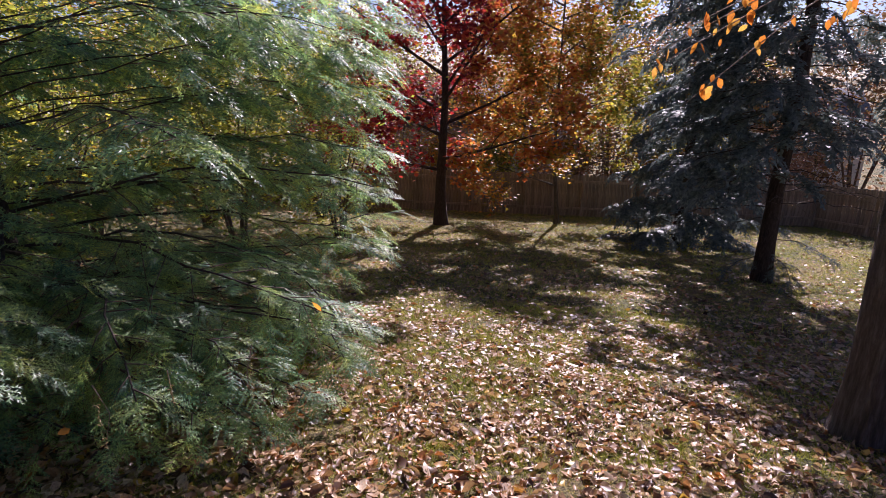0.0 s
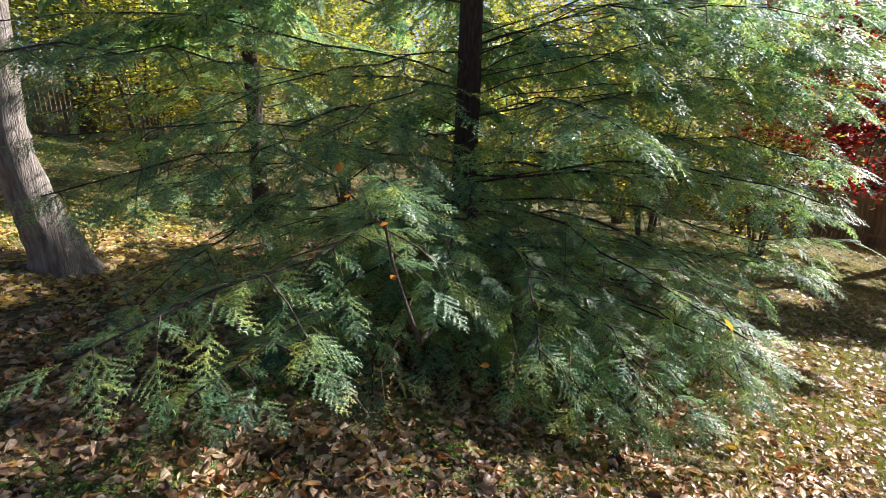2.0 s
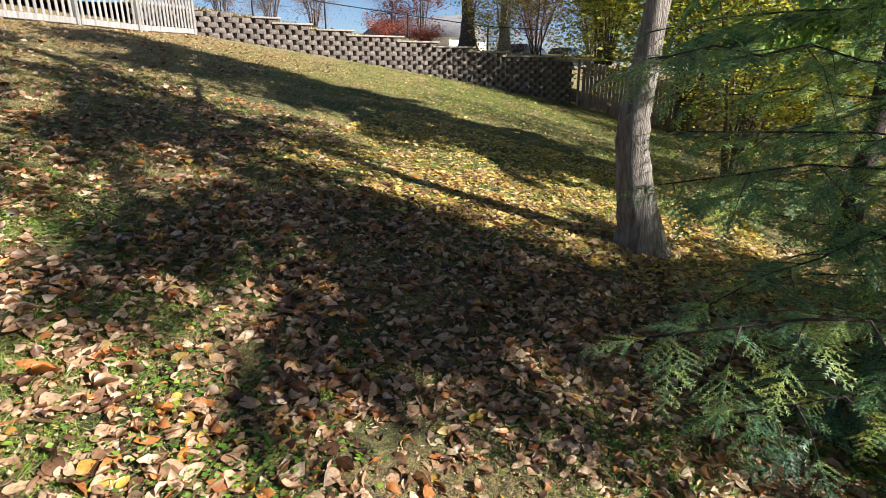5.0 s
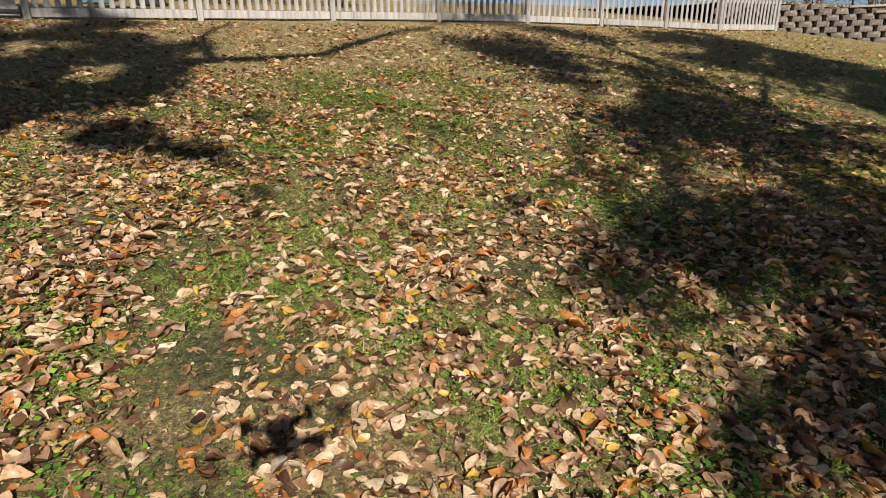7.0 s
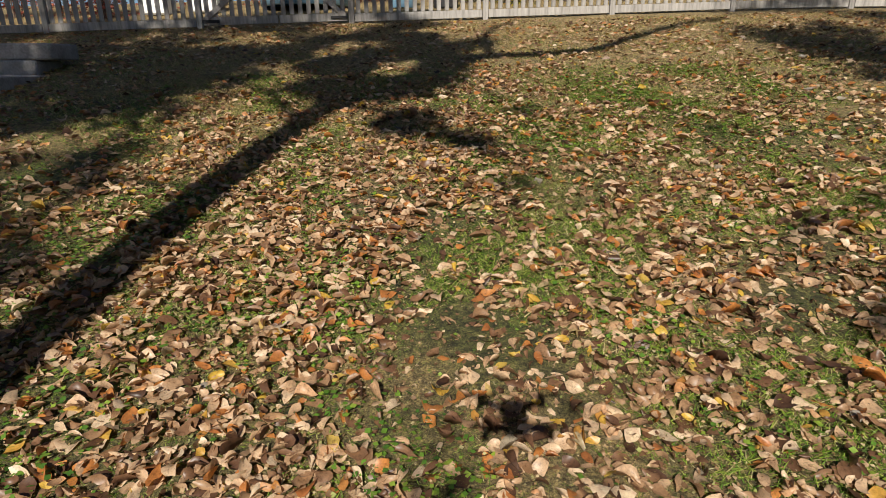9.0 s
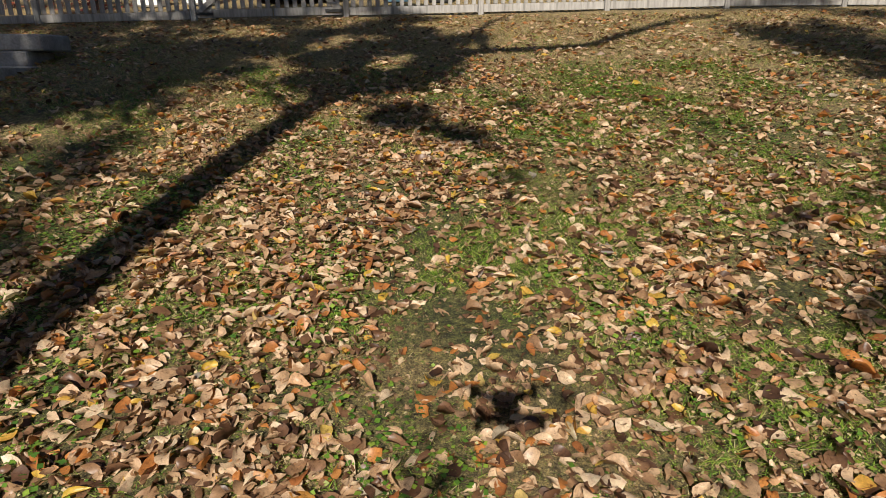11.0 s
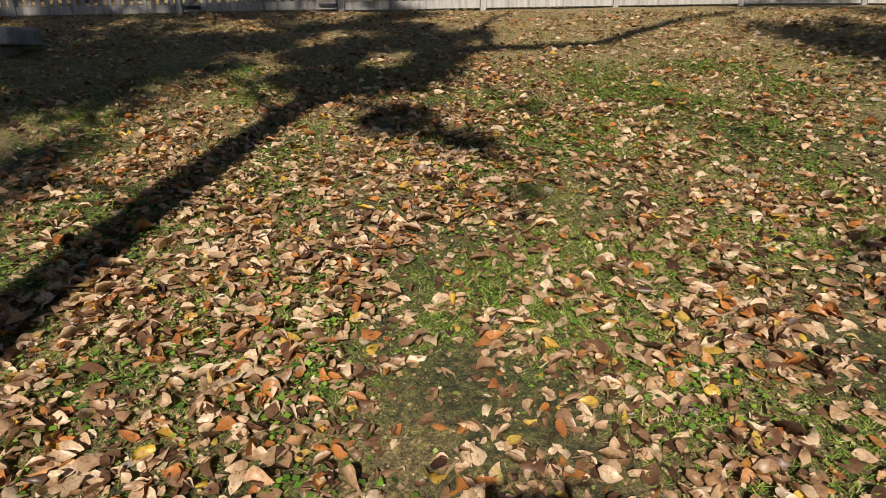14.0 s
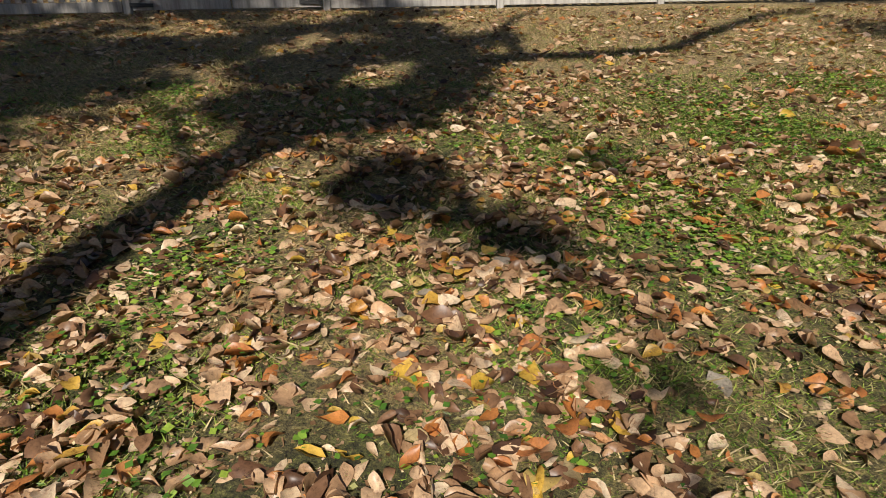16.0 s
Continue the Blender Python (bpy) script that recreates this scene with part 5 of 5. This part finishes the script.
green = lambda x, y: np.clip(0.75 - 0.3 * drift(x, y) + 0.3 * wide_noise(x, y, 1.1, 11), 0.5, 1) * np.clip((9.6 - y) / 4.0, 0.25, 1)  # noqa: E731
dry = lambda x, y: np.clip(0.25 + 0.4 * wide_noise(x, y, 0.8, 12) + (y - 4) / 9, 0.04, 1)  # noqa: E731
near_lawn = lambda x, y: ((x - 0.2) ** 2 + (y - np.clip(y, 0.4, 4.4)) ** 2 < 2.7**2)  # noqa: E731
lay_grass("near_grass", 215000, (-2.5, 2.9, -2.3, 7.1), 0.044, M_GRASS, lambda x, y: near_lawn(x, y) * green(x, y), "short green lawn grass between the leaves")
lay_grass("outer_grass", 120000, (-6, 8, -2.5, 9.0), 0.06, M_GRASS, lambda x, y: ~near_lawn(x, y) * green(x, y), "short green lawn grass on the bank")
lay_grass("upper_grass", 36000, (-9, 18, 8.0, 11.3), 0.07, M_GRASS, green, "thin lawn grass on the upper bank")
lay_grass("dry_grass", 95000, (-9, 15, 2, 11.3), 0.07, M_STRAW, dry, "dry straw-coloured grass on the bank")
lay_grass("under_grass", 62000, (-3.5, 2.6, -9, -2.3), 0.055, M_LITGRASS, green, "short lawn grass between the leaves on the lower slope, coloured as sunlit")
lay_grass("lower_grass", 85000, (-13, 7, -24, -3.5), 0.11, M_LITGRASS, green, "lawn grass under the trees, coloured as sunlit")
lay_grass("side_grass", 62000, (5.5, 22, -3, 9), 0.085, M_GRASS, green, "lawn grass before the retaining wall")
x, y = strewn(150000, -2.8, 3.4, -2.6, 6.8, lambda x, y: np.clip(0.55 + 0.2 * drift(x, y), 0.2, 1))
pile = Pile()
strew(pile, SMALL_V * (1, 1.4, 2), SMALL_T, np.stack([x, y, lay(x, y) + rng.uniform(0.004, 0.02, len(x))], -1), random_turns(len(x), 0.5), 0.006 + 0.03 * rng.beta(1.3, 3.2, (len(x), 1)))
single("leaf_crumbs", pile.mesh("leaf_crumbs"), M_CRUMB, "broken bits of dry leaves between the grass", "leaves", kind="stuff")
weeds = lambda x, y: np.clip(0.22 - 0.5 * drift(x, y) + 0.7 * wide_noise(x, y, 2.5, 15) - 0.5 * np.exp(-((x - 3.0) / 1.8) ** 2 - (y / 2.2) ** 2), 0.01, 1)  # noqa: E731
x, y = strewn(130000, -3.2, 3.6, -2.4, 7.2, weeds)
pile = Pile()
strew(pile, SMALL_V * (1, 1.5, 1), SMALL_T, np.stack([x, y, lay(x, y) + rng.uniform(0.012, 0.04, len(x))], -1), random_turns(len(x), 0.35), rng.uniform(0.014, 0.034, (len(x), 1)))
single("ground_ivy", pile.mesh("ground_ivy"), M_CLOVER, "patches of small-leaved green weeds in the lawn", "weeds", kind="stuff")
pile, n = Pile(), 9000
s, off = rng.uniform(0, WALL_LEN, n), rng.uniform(0.25, 3.5, n)
at = np.array([wall_at(k)[0] + np.array([-wall_at(k)[1][1], wall_at(k)[1][0]]) * o for k, o in zip(s, off)])
z = np.array([wall_top(k) for k in s]) - 0.07 + 0.05 * off
a = rng.uniform(0, 2 * np.pi, n)
strew(pile, BLADE_V * (1, 1.6, 1), BLADE_T, np.c_[at, z], frames_of(np.stack([np.cos(a), np.sin(a), 0 * a], -1), np.c_[rng.normal(0, 0.3, (n, 2)), np.ones(n)]), rng.uniform(0.12, 0.34, (n, 1)))
single("bank_weeds", pile.mesh("bank_weeds"), M_STRAW, "tall dry weeds along the top of the wall", "weeds", kind="stuff")

# ---- picket fence with a double gate ----
picket_fence = thing("picket_fence", (0, 0, 0), "weathered grey wooden picket fence along the top of the bank", "fence")
fence_y = lambda x: float(np.interp(x, [-15, 5.74, 8.0, 10.0, 11.8, 13.35, 15.7], [10.45, 11.9, 11.8, 11.55, 11.2, 10.85, 10.93]))  # noqa: E731
TURN = math.atan(0.07)
POSTS = [-14.4, -12.0, -9.6, -7.25, -4.5, -1.7, 0.85, 3.32, 5.74, 8.0, 10.0, 11.8, 13.35, 15.7]
post_me, picket_me = box(0.10, 0.10, 1.5, 0.008), box(0.082, 0.02, 1.02, 0.004)
post_me.materials.append(M_PICKET)
picket_me.materials.append(M_PICKET)
for x in POSTS:
    ob = part("post", post_me, M_PICKET, picket_fence)
    ob.matrix_local = pose(x, fence_y(x), float(lay(x, fence_y(x))) - 0.22, 0, 0, math.degrees(TURN))


def slat(name, a, b, h, thick, parent, lift):
    """A rail between two places, following the slope."""
    a, b = np.array(a), np.array(b)
    run = np.linalg.norm(b - a)
    ob = part(name, box(run, thick, h, 0.004), M_PICKET, parent)
    d = (b - a) / run
    ob.matrix_local = Matrix.Translation(Vector((a + b) / 2) + Vector((0, 0, lift))) @ pose(0, 0, 0, 0, 0, math.degrees(math.atan2(d[1], d[0]))) @ pose(0, 0, 0, 0, -math.degrees(math.asin(d[2])), 0)
    return ob


def panel(x0, x1, parent, lift=0.03):
    ends = [(x, fence_y(x), float(lay(x, fence_y(x)))) for x in (x0, x1)]
    slat("bottom_board", *ends, 0.14, 0.03, parent, lift).location.y -= 0.025
    slat("middle_rail", *ends, 0.085, 0.035, parent, lift + 0.66).location.y += 0.012
    slat("top_rail", *ends, 0.085, 0.035, parent, lift + 1.07).location.y += 0.012
    n = max(int(round((x1 - x0) / 0.15)), 1)
    for k in range(n):
        x = x0 + (x1 - x0) * (k + 0.5) / n
        ob = part("picket", picket_me, M_PICKET, parent)
        ob.matrix_local = pose(x, fence_y(x) - 0.02, float(lay(x, fence_y(x))) + lift + 0.145, 0, rng.normal(0, 0.35), math.degrees(TURN))


for x0, x1 in zip(POSTS[:-1], POSTS[1:]):
    if x0 != -4.5:
        panel(x0 + 0.06, x1 - 0.06, picket_fence)
for x0, x1 in ((-4.42, -3.06), (-3.03, -1.78)):
    gate = thing("garden_gate", (0, 0, 0), "weathered grey picket gate with black strap hinges, closed", "gate", "double gate")
    panel(x0, x1, gate, 0.05)
    y0 = lambda x: (x, fence_y(x) - 0.05, float(lay(x, fence_y(x))))  # noqa: E731
    left = x0 < -4
    a, b = (np.array(y0(x0 + 0.05)) + (0, 0, 0.1), np.array(y0(x1 - 0.05)) + (0, 0, 1.05)) if left else (np.array(y0(x1 - 0.05)) + (0, 0, 0.1), np.array(y0(x0 + 0.05)) + (0, 0, 1.05))
    slat("brace", a, b, 0.09, 0.03, gate, 0.0)
    hx = x0 + 0.14 if left else x1 - 0.14
    hinge = part("hinge", box(0.32, 0.012, 0.05, 0.004), M_IRON, gate)
    hinge.matrix_local = pose(hx, fence_y(hx) - 0.068, float(lay(hx, fence_y(hx))) + 0.09, 0, 0, math.degrees(TURN))

# ---- board fences ----


def board_fence(corners, label, height=1.8):
    root = thing("board_fence", (0, 0, 0), label, "fence", "board fences")
    board_me = box(0.138, 0.02, height, 0.004)
    board_me.materials.append(M_BOARD)
    a, b = np.array(corners[0], float), np.array(corners[1], float)
    run = np.linalg.norm(b - a)
    turn = math.degrees(math.atan2(b[1] - a[1], b[0] - a[0]))
    for k in range(int(run / 0.15)):
        p = a + (b - a) * (k + 0.5) * 0.15 / run
        ob = part("board", board_me, M_BOARD, root)
        ob.matrix_local = pose(p[0], p[1], float(lay(*p)) - 0.02 + rng.normal(0, 0.008), 0, 0, turn + rng.normal(0, 0.6))
    n = int(run / 2.4) + 1
    d = (b - a) / run
    off = np.array([-d[1], d[0]]) * 0.04
    for k in range(n + 1):
        p = a + (b - a) * k / n + off * 1.6
        ob = part("post", box(0.1, 0.1, height + 0.1, 0.006), M_BOARD, root)
        ob.matrix_local = pose(p[0], p[1], float(lay(*p)) - 0.1, 0, 0, turn)
        if k < n:
            q = a + (b - a) * (k + 1) / n + off
            p = a + (b - a) * k / n + off
            for lift in (0.3, 1.45):
                ob = slat("rail", (*p, float(lay(*p))), (*q, float(lay(*q))), 0.09, 0.04, root, lift)
                ob.data.materials.clear()
                ob.data.materials.append(M_BOARD)


board_fence(((-12.6, -24.6), (25.5, -22.6)), "tall brown wooden board fence at the foot of the lawn")
board_fence(((-18.5, -12.0), (-12.6, -24.6)), "tall brown wooden board fence along the side of the lawn")
board_fence(((25.5, -22.6), (24.1, -0.3)), "tall grey-brown wooden board fence from the wall downhill")

# ---- blocks of the retaining wall ----
bm = bmesh.new()
w0, w1, hh = 0.195, 0.135, COURSE / 2 - 0.004
ring = [(-w1, -0.06), (w1, -0.06), (w0, 0.07), (w0 * 0.8, DEPTH - 0.06), (-w0 * 0.8, DEPTH - 0.06), (-w0, 0.07)]
lowv = [bm.verts.new((x, y, -hh)) for x, y in ring]
upv = [bm.verts.new((x, y, hh)) for x, y in ring]
bm.faces.new(lowv[::-1])
bm.faces.new(upv)
for k in range(6):
    bm.faces.new((lowv[k], lowv[(k + 1) % 6], upv[(k + 1) % 6], upv[k]))
BLOCKS = []
for k in range(5):
    b2 = bm.copy()
    r = random.Random(k)
    bmesh.ops.subdivide_edges(b2, edges=[e for e in b2.edges if abs(e.verts[0].co.y + 0.06) < 0.01 and abs(e.verts[1].co.y + 0.06) < 0.01], cuts=1, use_grid_fill=True)
    for q in b2.verts:
        if q.co.y < 0:
            q.co += Vector((r.uniform(-0.012, 0.012), r.uniform(-0.03, 0.012), r.uniform(-0.006, 0.006)))
    me = bpy.data.meshes.new("block")
    b2.to_mesh(me)
    b2.free()
    me.materials.append(M_BLOCK)
    BLOCKS.append(me)
bm.free()
cap_me = box(0.5, 0.34, 0.055, 0.008)
cap_me.materials.append(M_CAP)
level0 = 0.20
for c in range(int((3.6 - level0) / COURSE) + 1):
    z = level0 + (c + 0.5) * COURSE
    s = PITCH / 2 * (1 + c % 2)
    while s < WALL_LEN:
        p, d = wall_at(s)
        n = np.array([-d[1], d[0]])
        foot = float(lay(*p))
        if z + COURSE / 2 > foot - 0.02 and z + COURSE / 2 < wall_top(s) + 0.04:
            back = p + n * (0.012 * (z - foot) / COURSE)
            ob = part("block", BLOCKS[int(rng.integers(0, 5))], M_BLOCK, retaining)
            ob.matrix_local = pose(back[0], back[1], z, 0, 0, math.degrees(math.atan2(d[1], d[0])) + 0 + rng.normal(0, 1.2))
            if z + COURSE * 1.5 >= wall_top(s) + 0.04 and s > 3.4:
                ob = part("cap", cap_me, M_CAP, retaining)
                ob.matrix_local = pose(back[0] + n[0] * 0.06, back[1] + n[1] * 0.06, z + COURSE / 2, 0, 0, math.degrees(math.atan2(d[1], d[0])))
        s += PITCH
# earth behind the blocks
core = Pile()
for s in np.arange(0.1, WALL_LEN - 0.1, 0.5):
    p, d = wall_at(s)
    q, e = wall_at(min(s + 0.5, WALL_LEN))
    n, m = np.array([-d[1], d[0]]), np.array([-e[1], e[0]])
    zt, zb = wall_top(s) - 0.12, float(lay(*p)) - 0.2
    ring = [p + n * 0.13, q + m * 0.13, q + m * 0.5, p + n * 0.5]
    v = [(*r, zb) for r in ring] + [(*r, zt) for r in ring]
    core.put(v, quads=[(0, 1, 5, 4), (1, 2, 6, 5), (2, 3, 7, 6), (3, 0, 4, 7), (4, 5, 6, 7)])
part("backing", core.mesh("backing"), M_BACK, retaining, "dark gravel behind the blocks")
